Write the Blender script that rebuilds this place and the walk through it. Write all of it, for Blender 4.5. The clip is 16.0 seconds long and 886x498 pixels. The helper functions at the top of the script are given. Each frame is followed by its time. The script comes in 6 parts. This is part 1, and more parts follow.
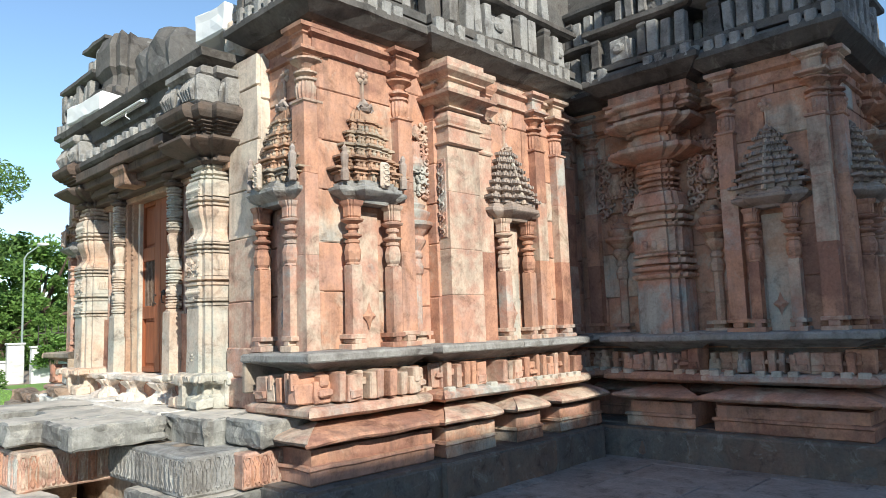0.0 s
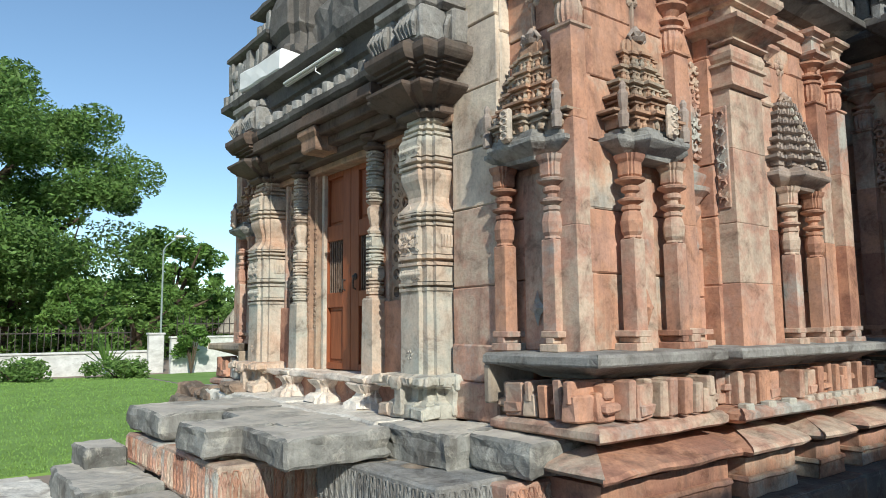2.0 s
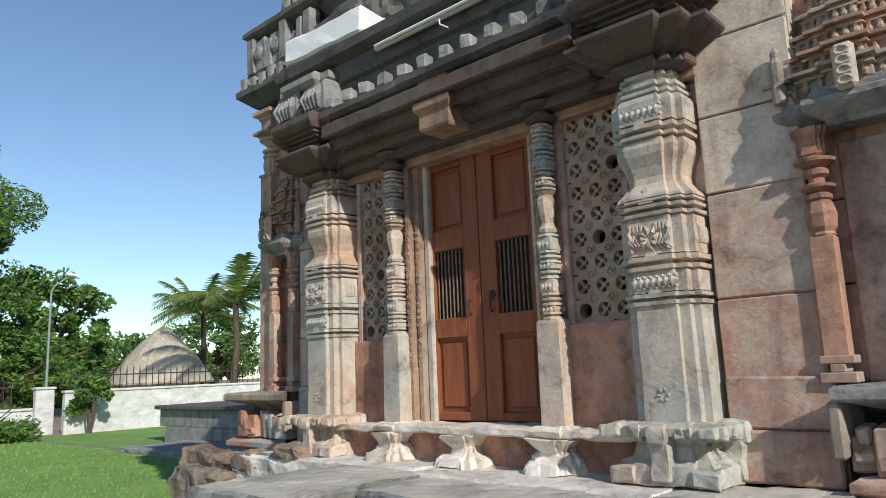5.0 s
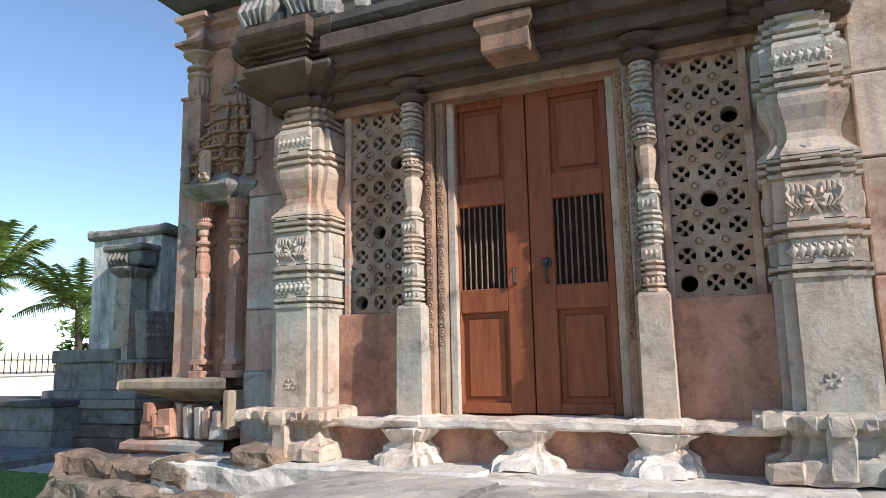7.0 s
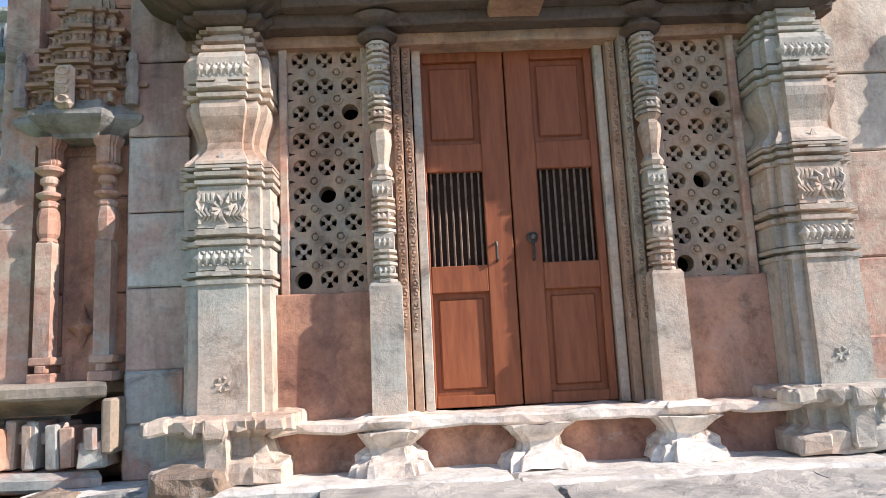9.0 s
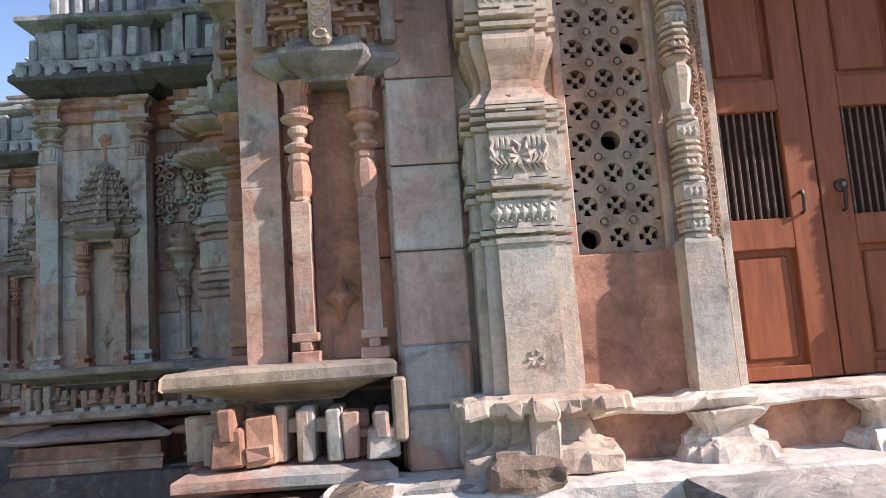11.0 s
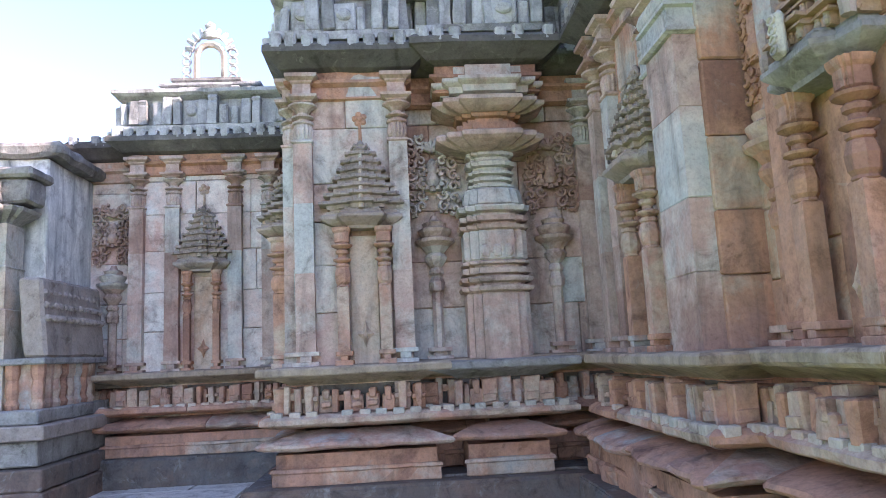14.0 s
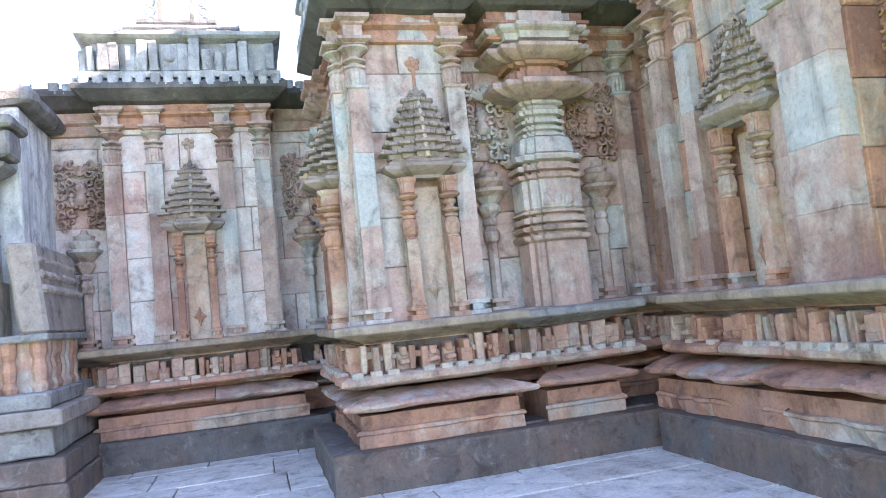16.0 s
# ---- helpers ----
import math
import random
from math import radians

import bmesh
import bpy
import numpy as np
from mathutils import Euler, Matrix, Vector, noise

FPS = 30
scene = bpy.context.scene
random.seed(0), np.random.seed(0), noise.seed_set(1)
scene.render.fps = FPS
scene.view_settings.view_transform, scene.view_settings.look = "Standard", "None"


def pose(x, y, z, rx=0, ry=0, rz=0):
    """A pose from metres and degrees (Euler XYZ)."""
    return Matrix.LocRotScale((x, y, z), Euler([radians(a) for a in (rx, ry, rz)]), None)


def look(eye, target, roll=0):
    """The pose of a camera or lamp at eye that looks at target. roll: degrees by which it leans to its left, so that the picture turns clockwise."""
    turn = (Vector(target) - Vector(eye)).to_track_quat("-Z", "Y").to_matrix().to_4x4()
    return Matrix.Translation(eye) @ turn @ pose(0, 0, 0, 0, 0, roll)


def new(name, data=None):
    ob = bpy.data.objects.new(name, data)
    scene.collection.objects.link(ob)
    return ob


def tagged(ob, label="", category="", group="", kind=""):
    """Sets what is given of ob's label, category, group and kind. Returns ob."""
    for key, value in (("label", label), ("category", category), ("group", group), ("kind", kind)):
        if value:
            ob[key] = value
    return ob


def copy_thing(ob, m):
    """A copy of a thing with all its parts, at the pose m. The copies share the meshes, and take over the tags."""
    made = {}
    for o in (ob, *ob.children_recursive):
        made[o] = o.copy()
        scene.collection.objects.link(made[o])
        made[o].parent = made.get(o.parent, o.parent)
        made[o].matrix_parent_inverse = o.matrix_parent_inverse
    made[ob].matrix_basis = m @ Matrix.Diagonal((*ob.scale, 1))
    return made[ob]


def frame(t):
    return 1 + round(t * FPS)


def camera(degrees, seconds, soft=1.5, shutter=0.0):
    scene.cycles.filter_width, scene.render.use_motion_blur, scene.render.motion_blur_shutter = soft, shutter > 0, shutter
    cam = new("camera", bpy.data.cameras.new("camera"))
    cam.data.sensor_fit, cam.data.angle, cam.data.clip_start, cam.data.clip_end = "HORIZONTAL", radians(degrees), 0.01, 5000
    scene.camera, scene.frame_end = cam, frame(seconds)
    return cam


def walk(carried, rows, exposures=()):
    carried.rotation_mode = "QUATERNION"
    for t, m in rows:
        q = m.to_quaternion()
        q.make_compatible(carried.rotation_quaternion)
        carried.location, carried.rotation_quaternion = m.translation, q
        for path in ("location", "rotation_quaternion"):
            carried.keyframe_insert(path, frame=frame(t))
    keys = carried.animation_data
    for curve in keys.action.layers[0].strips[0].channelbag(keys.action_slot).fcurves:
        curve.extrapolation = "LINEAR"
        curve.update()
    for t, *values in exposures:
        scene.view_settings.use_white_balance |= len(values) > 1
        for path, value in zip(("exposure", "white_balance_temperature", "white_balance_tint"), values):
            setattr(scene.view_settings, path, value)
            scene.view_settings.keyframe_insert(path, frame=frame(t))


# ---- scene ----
cam = camera(64.3, 16.0, soft=0.9)
METRES, EYE, TILT, LEAN, TURN = 15.0, 1.5, 0.0, 0.0, 44.1
ROWS = [
    (0.0, 0.0, 0.0, 0.0, 0.22, 6.25, 1.97),
    (0.5, -0.0232, 0.0221, -0.0009, 4.02, 6.26, 1.1),
    (1.0, -0.0479, 0.0394, -0.0018, 9.77, 7.06, 3.43),
    (1.5, -0.0681, 0.0619, -0.0006, 6.79, 7.51, 2.56),
    (2.0, -0.0883, 0.0886, -0.001, 8.35, 6.42, 0.58),
    (2.5, -0.1122, 0.1116, -0.0022, 5.94, 8.11, 1.14),
    (3.0, -0.1387, 0.135, -0.003, 4.07, 6.92, 1.19),
    (3.5, -0.1667, 0.1466, -0.0073, 8.02, 4.2, 2.61),
    (4.0, -0.1911, 0.1587, -0.0065, 8.67, 5.05, 1.33),
    (4.5, -0.2147, 0.1707, -0.0018, 3.62, 7.67, 1.75),
    (7.0, -0.3416, 0.275, -0.0061, -20.21, 9.1, 1.14),
    (7.5, -0.3623, 0.2985, -0.0067, -30.54, 8.25, 1.7),
    (8.0, -0.3803, 0.3237, -0.0074, -36.92, 8.7, 2.23),
    (10.5, -0.4425, 0.4334, -0.0066, -51.43, 7.55, 2.64),
    (11.0, -0.4524, 0.4573, -0.0058, -45.27, 6.9, 3.98),
    (11.5, -0.4714, 0.4802, -0.0087, -44.87, 5.09, 2.7),
    (12.0, -0.4929, 0.508, -0.0094, -40.55, 7.64, 2.33),
    (12.5, -0.5137, 0.5366, -0.0077, -39.4, 8.44, 1.46),
    (13.0, -0.5305, 0.5642, -0.008, -42.68, 6.05, 2.62),
    (13.5, -0.5422, 0.596, -0.0082, -40.99, 7.22, 3.63),
    (14.0, -0.5604, 0.6267, -0.0074, -47.44, 8.52, 2.74),
    (14.5, -0.5701, 0.6551, -0.0107, -54.38, 8.34, 2.08),
    (15.0, -0.5915, 0.6814, -0.0078, -59.1, 8.91, 1.58),
    (15.5, -0.6102, 0.7065, -0.0062, -59.94, 5.18, 3.2),
    (16.0, -0.6305, 0.7366, -0.0063, -59.11, 4.91, 5.77),
]
SUN = Vector((2.35, -0.77, 1.42)).normalized()
EXPOSURES = [(0.0, 0.53, 6450, 4), (0.5, 0.28, 6450, 2), (1.5, 0.1, 6400, 2), (2.5, 0.06, 6400, 3), (3.5, 0.1, 6400, 4), (4.0, 0.12, 6400, 4), (4.5, -0.08, 6350, 5), (7.0, 0.32, 6400, 12), (8.2, 0.68, 6450, 15), (10.5, 0.75, 6550, 18), (11.2, 0.68, 6750, 24), (11.5, 0.88, 6850, 28), (12.0, 1.5, 6900, 32), (12.5, 1.58, 6900, 32), (13.0, 1.7, 6850, 32), (13.5, 1.98, 6850, 32), (14.0, 2.05, 6800, 32), (15.0, 2.45, 6800, 30), (16.0, 2.65, 6850, 29)]
walk(cam, [(t, pose(0, 0, EYE, TILT, LEAN, TURN) @ pose(METRES * x, METRES * y, METRES * z, 90 + pitch, roll, yaw)) for t, x, y, z, yaw, pitch, roll in ROWS], EXPOSURES)

# ---- world and sun ----
world = bpy.data.worlds.new("sky")
scene.world = world
world.use_nodes = True
sky = world.node_tree.nodes.new("ShaderNodeTexSky")
sky.sky_type = 'NISHITA'
sky.sun_disc = False
sky.sun_elevation = math.asin(SUN.z)
sky.sun_rotation = math.atan2(SUN.x, SUN.y)
sky.air_density, sky.dust_density, sky.ozone_density = 1.0, 0.05, 2.4
sky.altitude = 300
back = world.node_tree.nodes["Background"]
back.inputs[1].default_value = 0.15
world.node_tree.links.new(sky.outputs[0], back.inputs[0])
lamp = bpy.data.lights.new("sun", 'SUN')
lamp.energy, lamp.angle, lamp.color = 4.65, radians(0.6), (1.0, 0.94, 0.86)
sun_lamp = new("sun", lamp)
sun_lamp.matrix_world = look((0, 0, 30), Vector((0, 0, 30)) - SUN)


# ---- materials ----
def ramp_of(t, stops, fac):
    r = t.nodes.new("ShaderNodeValToRGB")
    while len(r.color_ramp.elements) < len(stops):
        r.color_ramp.elements.new(0.5)
    for e, (p, c) in zip(r.color_ramp.elements, stops):
        e.position, e.color = p, (*c, 1)
    t.links.new(fac, r.inputs[0])
    return r.outputs[0]


def noise_of(t, scale, detail=5, vec=None, rough=0.6, dist=0.0):
    n = t.nodes.new("ShaderNodeTexNoise")
    n.inputs["Scale"].default_value, n.inputs["Detail"].default_value = scale, detail
    n.inputs["Roughness"].default_value, n.inputs["Distortion"].default_value = rough, dist
    if vec:
        t.links.new(vec, n.inputs["Vector"])
    return n.outputs[0]


def mixed(t, fac, a, b, mode='MIX'):
    m = t.nodes.new("ShaderNodeMix")
    m.data_type, m.blend_type = 'RGBA', mode
    for s, v in ((m.inputs[0], fac), (m.inputs[6], a), (m.inputs[7], b)):
        if hasattr(v, "is_linked"):
            t.links.new(v, s)
        else:
            s.default_value = v if isinstance(v, float) else (*v, 1)
    return m.outputs[2]


def mapped(t, scale=(1, 1, 1)):
    g = t.nodes.new("ShaderNodeNewGeometry")
    m = t.nodes.new("ShaderNodeMapping")
    m.inputs["Scale"].default_value = scale
    t.links.new(g.outputs["Position"], m.inputs[0])
    return m.outputs[0]


def base_mat(name, rough=0.85, metal=0.0):
    m = bpy.data.materials.new(name)
    m.use_nodes = True
    t = m.node_tree
    b = t.nodes["Principled BSDF"]
    b.inputs["Roughness"].default_value, b.inputs["Metallic"].default_value = rough, metal
    b.inputs["Specular IOR Level"].default_value = 0.25
    return m, t, b


def bumped(t, b, height, strength, distance):
    n = t.nodes.new("ShaderNodeBump")
    n.inputs["Strength"].default_value, n.inputs["Distance"].default_value = strength, distance
    t.links.new(height, n.inputs["Height"])
    t.links.new(n.outputs[0], b.inputs["Normal"])


def stone(name, colours, stain=(0.10, 0.09, 0.08), stained=0.45, lichen=(0.46, 0.425, 0.37), lichened=0.3, per_piece=0.6, bump=0.0075):
    """Weathered sandstone: block colour, drifting tint, streaks, dark crust and pale lichen."""
    m, t, b = base_mat(name, 0.9)
    pos = mapped(t)
    info = t.nodes.new("ShaderNodeObjectInfo")
    big = noise_of(t, 1.3, 7, pos, 0.68, 0.15)
    add = t.nodes.new("ShaderNodeMath")
    add.operation = 'MULTIPLY_ADD'
    t.links.new(info.outputs["Random"], add.inputs[0])
    add.inputs[1].default_value = per_piece
    sub = t.nodes.new("ShaderNodeMath")
    sub.operation = 'MULTIPLY_ADD'
    t.links.new(big, sub.inputs[0])
    sub.inputs[1].default_value, sub.inputs[2].default_value = 1.7, -0.40 - per_piece / 2
    t.links.new(sub.outputs[0], add.inputs[2])
    k = len(colours) - 1
    col = ramp_of(t, [(i / k * 0.9 + 0.05, c) for i, c in enumerate(colours)], add.outputs[0])
    grain = noise_of(t, 38, 8, pos, 0.75)
    col = mixed(t, 0.28, col, ramp_of(t, [(0.34, (0.3, 0.28, 0.27)), (0.5, (1.0, 1.0, 1.0)), (0.66, (1.35, 1.35, 1.33))], grain), 'MULTIPLY')
    mottle = noise_of(t, 4.2, 8, pos, 0.7, 0.6)
    col = mixed(t, 0.72, col, ramp_of(t, [(0.33, (0.42, 0.38, 0.36)), (0.45, (1.05, 1.04, 1.03)), (0.66, (1.42, 1.42, 1.40))], mottle), 'MULTIPLY')
    streak = noise_of(t, 2.2, 6, mapped(t, (2.2, 2.2, 0.35)), 0.65, 0.5)
    fac = ramp_of(t, [(0.62 - stained * 0.25, (0, 0, 0)), (0.78, (stained * 1.3,) * 3)], streak)
    col = mixed(t, fac, col, stain)
    patch = noise_of(t, 5.5, 8, pos, 0.72, 0.8)
    fac2 = ramp_of(t, [(0.66 - lichened * 0.2, (0, 0, 0)), (0.74, (lichened * 1.6,) * 3)], patch)
    col = mixed(t, fac2, col, lichen)
    t.links.new(col, b.inputs["Base Color"])
    h = mixed(t, 0.12, mixed(t, 0.5, patch, mottle), grain)
    bumped(t, b, h, 1.0, bump * 2.3)
    return m


SALMON, ORANGE, BUFF, GREY, RUST = (0.42, 0.245, 0.185), (0.46, 0.25, 0.165), (0.47, 0.375, 0.295), (0.37, 0.365, 0.335), (0.28, 0.145, 0.105)
M_WALL = stone("red_sandstone", [RUST, ORANGE, SALMON, ORANGE, BUFF, GREY], stained=0.55, lichened=0.32, per_piece=0.7)
M_PIL = stone("buff_red_sandstone", [RUST, ORANGE, SALMON, BUFF, SALMON, GREY], stained=0.5, lichened=0.32, per_piece=0.75)
M_PALE = stone("pale_buff_sandstone", [(0.43, 0.265, 0.18), (0.50, 0.40, 0.32), (0.40, 0.395, 0.35), (0.50, 0.41, 0.325)], stained=0.45, lichened=0.25, per_piece=0.2)
M_DARK = stone("lichen_dark_sandstone", [(0.065, 0.06, 0.056), (0.125, 0.115, 0.106), (0.10, 0.097, 0.093), (0.18, 0.168, 0.155)], stained=0.5, lichened=0.35, lichen=(0.36, 0.36, 0.33), per_piece=0.5)
M_GREYST = stone("grey_weathered_sandstone", [(0.19, 0.178, 0.165), (0.30, 0.288, 0.27), (0.26, 0.258, 0.25), (0.36, 0.345, 0.325)], stained=0.55, lichened=0.5, lichen=(0.50, 0.49, 0.45), per_piece=0.6, bump=0.022)
M_BASE = stone("damp_base_and_recess_shade_stone", [(0.20, 0.13, 0.10), (0.15, 0.12, 0.10), (0.13, 0.13, 0.125), (0.22, 0.17, 0.14)], stained=0.6, lichened=0.5, lichen=(0.34, 0.34, 0.32), per_piece=0.5)
M_TOWER = stone("lichened_tower_stone", [(0.22, 0.165, 0.135), (0.33, 0.27, 0.235), (0.29, 0.25, 0.225), (0.37, 0.28, 0.225)], stained=0.45, lichened=0.45, lichen=(0.42, 0.42, 0.37), per_piece=0.5)
# Pale bluish copy of the roof stone, with sky light painted in.
M_TOPW = stone("skylit_roof_stone", [(0.24, 0.245, 0.245), (0.46, 0.465, 0.46), (0.36, 0.37, 0.37), (0.60, 0.60, 0.58)], stained=0.6, lichened=0.5, lichen=(0.66, 0.66, 0.63), per_piece=0.7, bump=0.02)
# Darkened sandstone: the deep shade under the porch eave put into the colour.
M_EAVESHADE = stone("eave_shaded_sandstone", [(0.07, 0.048, 0.038), (0.125, 0.09, 0.072), (0.105, 0.088, 0.076), (0.19, 0.135, 0.105)], stained=0.4, lichened=0.2, lichen=(0.26, 0.24, 0.21), per_piece=0.5)
M_BROWN = stone("brown_carved_sandstone", [(0.26, 0.165, 0.115), (0.40, 0.25, 0.17), (0.36, 0.29, 0.22), (0.33, 0.31, 0.27)], stained=0.6, lichened=0.4, per_piece=0.6)
M_LEDGEW = stone("buff_ledge_sandstone", [(0.29, 0.21, 0.15), (0.37, 0.29, 0.215), (0.27, 0.235, 0.20)], stained=0.65, lichened=0.35, per_piece=0.4)
# Pale sandstone, whitened to carry strong sun on the sill and its feet.
M_SILL = stone("sunlit_sill_sandstone", [(0.50, 0.38, 0.30), (0.70, 0.64, 0.57), (0.64, 0.59, 0.53)], stained=0.2, lichened=0.5, lichen=(0.7, 0.68, 0.63), per_piece=0.4)
M_PLAIN = stone("streaked_grey_plaster", [(0.54, 0.54, 0.52), (0.70, 0.70, 0.67), (0.60, 0.62, 0.60)], stain=(0.20, 0.22, 0.22), stained=0.95, lichened=0.2, per_piece=0.2)
M_SLAB = stone("pale_paving_slab", [(0.50, 0.45, 0.40), (0.64, 0.60, 0.54), (0.60, 0.57, 0.52)], stained=0.4, lichened=0.3, per_piece=0.5)


def simple(name, c1, c2, scale, rough=0.8, metal=0.0, bump=0.0, dist=0.01, stretch=(1, 1, 1), spread=0.0):
    m, t, b = base_mat(name, rough, metal)
    n = noise_of(t, scale, 7, mapped(t, stretch), 0.65, 0.3)
    col = ramp_of(t, [(0.3, c1), (0.7, c2)], n)
    if spread:
        g = t.nodes.new("ShaderNodeNewGeometry")
        col = mixed(t, 1.0, col, ramp_of(t, [(0.0, (1 - spread,) * 3), (1.0, (1 + spread,) * 3)], g.outputs["Random Per Island"]), 'MULTIPLY')
    t.links.new(col, b.inputs["Base Color"])
    if bump:
        bumped(t, b, n, bump, dist)
    return m


# Paled and blued: bright hazy sky light on the far west walls.
M_FARW = stone("skylit_pale_sandstone", [(0.50, 0.33, 0.28), (0.63, 0.60, 0.56), (0.55, 0.43, 0.385), (0.55, 0.59, 0.585)], stained=0.3, lichened=0.3, lichen=(0.66, 0.66, 0.64), per_piece=0.6)
M_JAMB = stone("grey_buff_sandstone", [(0.46, 0.32, 0.24), (0.58, 0.50, 0.41), (0.52, 0.43, 0.35), (0.47, 0.455, 0.42)], stained=0.45, lichened=0.4, per_piece=0.5)
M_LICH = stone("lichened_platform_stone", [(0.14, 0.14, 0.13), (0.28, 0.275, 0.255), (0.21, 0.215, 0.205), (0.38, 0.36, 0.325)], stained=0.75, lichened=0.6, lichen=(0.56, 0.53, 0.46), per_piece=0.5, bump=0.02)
t = M_LICH.node_tree
b = t.nodes["Principled BSDF"]
was = b.inputs["Base Color"].links[0].from_socket
# Upward faces mixed paler in patches: sunlight on slab tops put into the colour.
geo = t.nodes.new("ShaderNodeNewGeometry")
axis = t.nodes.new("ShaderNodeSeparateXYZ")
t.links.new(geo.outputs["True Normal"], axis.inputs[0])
sunlit_top = t.nodes.new("ShaderNodeMath")
sunlit_top.operation = 'MULTIPLY'
t.links.new(ramp_of(t, [(0.75, (0, 0, 0)), (0.93, (1, 1, 1))], axis.outputs[2]), sunlit_top.inputs[0])
t.links.new(ramp_of(t, [(0.36, (0.3,) * 3), (0.55, (0.95,) * 3)], noise_of(t, 2.4, 6, mapped(t), 0.65, 0.4)), sunlit_top.inputs[1])
t.links.new(mixed(t, sunlit_top.outputs[0], was, (0.57, 0.52, 0.455)), b.inputs["Base Color"])
# West copy of the wall stone; its cool grey stands for blue sky light.
M_PINKW = stone("pinkish_buff_sandstone", [(0.34, 0.21, 0.17), (0.48, 0.375, 0.32), (0.43, 0.295, 0.25), (0.49, 0.455, 0.41), (0.41, 0.43, 0.415)], stained=0.6, lichened=0.3, per_piece=0.9)
M_RUB = stone("stained_broken_sandstone", [(0.20, 0.13, 0.095), (0.34, 0.235, 0.17), (0.27, 0.22, 0.175), (0.40, 0.33, 0.26)], stained=0.85, lichened=0.45, lichen=(0.5, 0.46, 0.39), per_piece=0.5, bump=0.03)
M_ROD = simple("rusty_brown_rod", (0.12, 0.075, 0.05), (0.26, 0.19, 0.15), 20, 0.6, 0.3)
M_DIM = simple("interior_shade_brown", (0.03, 0.016, 0.011), (0.05, 0.028, 0.02), 6, 0.95)
M_DOOR = simple("brown_door_paint", (0.20, 0.06, 0.027), (0.32, 0.105, 0.046), 5, 0.5, bump=0.25, dist=0.004, stretch=(6, 6, 0.7))
M_IRON = simple("dark_iron", (0.05, 0.045, 0.04), (0.12, 0.10, 0.09), 30, 0.55, 0.7)
M_POLE = simple("grey_green_pole_paint", (0.20, 0.25, 0.23), (0.30, 0.35, 0.32), 6, 0.5)
M_WHITE = simple("white_paint", (0.74, 0.74, 0.72), (0.84, 0.84, 0.82), 4, 0.6)
M_LIME = simple("limewashed_wall", (0.42, 0.41, 0.38), (0.74, 0.73, 0.70), 2.6, 0.9, bump=0.6, dist=0.03, stretch=(1, 1, 1.6))
M_BLACK = simple("interior_shade_black", (0.012, 0.011, 0.01), (0.02, 0.018, 0.016), 3, 0.95)
M_GRASS = simple("mown_lawn", (0.15, 0.25, 0.055), (0.23, 0.37, 0.095), 2.5, 0.9, bump=0.5, dist=0.03, spread=0.35)
M_LAWN = simple("lawn_soil", (0.15, 0.25, 0.06), (0.235, 0.37, 0.10), 1.1, 0.95, bump=0.6, dist=0.03)
M_EARTH = simple("pinkish_ground", (0.26, 0.20, 0.16), (0.36, 0.29, 0.235), 0.8, 0.95, bump=0.3)
M_PAVE = stone("court_paving_stone", [(0.21, 0.185, 0.17), (0.28, 0.245, 0.225), (0.25, 0.24, 0.23)], stained=0.35, lichened=0.25, lichen=(0.34, 0.33, 0.31), per_piece=0.5, bump=0.01)
M_BARK = simple("rough_bark", (0.06, 0.045, 0.03), (0.15, 0.11, 0.08), 14, 0.95, bump=0.6, stretch=(1, 1, 0.3))
M_LEAF = simple("green_leaves", (0.10, 0.185, 0.045), (0.19, 0.30, 0.085), 0.9, 0.55, spread=0.45)
M_LEAF2 = simple("bright_leaves", (0.115, 0.215, 0.045), (0.20, 0.325, 0.085), 0.9, 0.55, spread=0.4)
M_PALM = simple("palm_fronds", (0.15, 0.22, 0.05), (0.26, 0.33, 0.10), 1.5, 0.5, spread=0.4)
M_THATCH = simple("grey_thatch", (0.34, 0.29, 0.22), (0.54, 0.48, 0.39), 9, 0.95, bump=0.7, dist=0.04, stretch=(1, 1, 0.25))
for m in (M_LEAF, M_LEAF2, M_PALM):
    t = m.node_tree
    b = t.nodes["Principled BSDF"]
    thin = t.nodes.new("ShaderNodeBsdfTranslucent")
    mix = t.nodes.new("ShaderNodeMixShader")
    mix.inputs[0].default_value = 0.4
    t.links.new(b.inputs["Base Color"].links[0].from_socket, thin.inputs[0])
    t.links.new(b.outputs[0], mix.inputs[1])
    t.links.new(thin.outputs[0], mix.inputs[2])
    t.links.new(mix.outputs[0], t.nodes["Material Output"].inputs[0])


# ---- mesh helpers ----
def part(name, bm, mat, parent=None, label="", m=None):
    me = bpy.data.meshes.new(name)
    bmesh.ops.recalc_face_normals(bm, faces=bm.faces)
    bm.to_mesh(me)
    bm.free()
    me.materials.append(mat)
    return placed(name, me, parent, label, m)


def placed(name, me, parent=None, label="", m=None):
    ob = new(name, me)
    if parent is not None:
        ob.parent = parent
    if m is not None:
        ob.matrix_basis = m
    if label:
        ob["label"] = label
    return ob


def smooth(ob):
    for p in ob.data.polygons:
        p.use_smooth = True
    return ob


def thing(name, label, category, m=None, group="", kind=""):
    ob = new(name)
    ob.empty_display_size = 0.1
    if m is not None:
        ob.matrix_basis = m
    return tagged(ob, label, category, group, kind)


SQ = [(-1, -1), (1, -1), (1, 1), (-1, 1)]
q = [(1, 0.55), (0.82, 0.55), (0.82, 0.82), (0.55, 0.82), (0.55, 1)]
RED = []
for turn in range(4):
    for px, py in q:
        for _ in range(turn):
            px, py = -py, px
        RED.append((px, py))
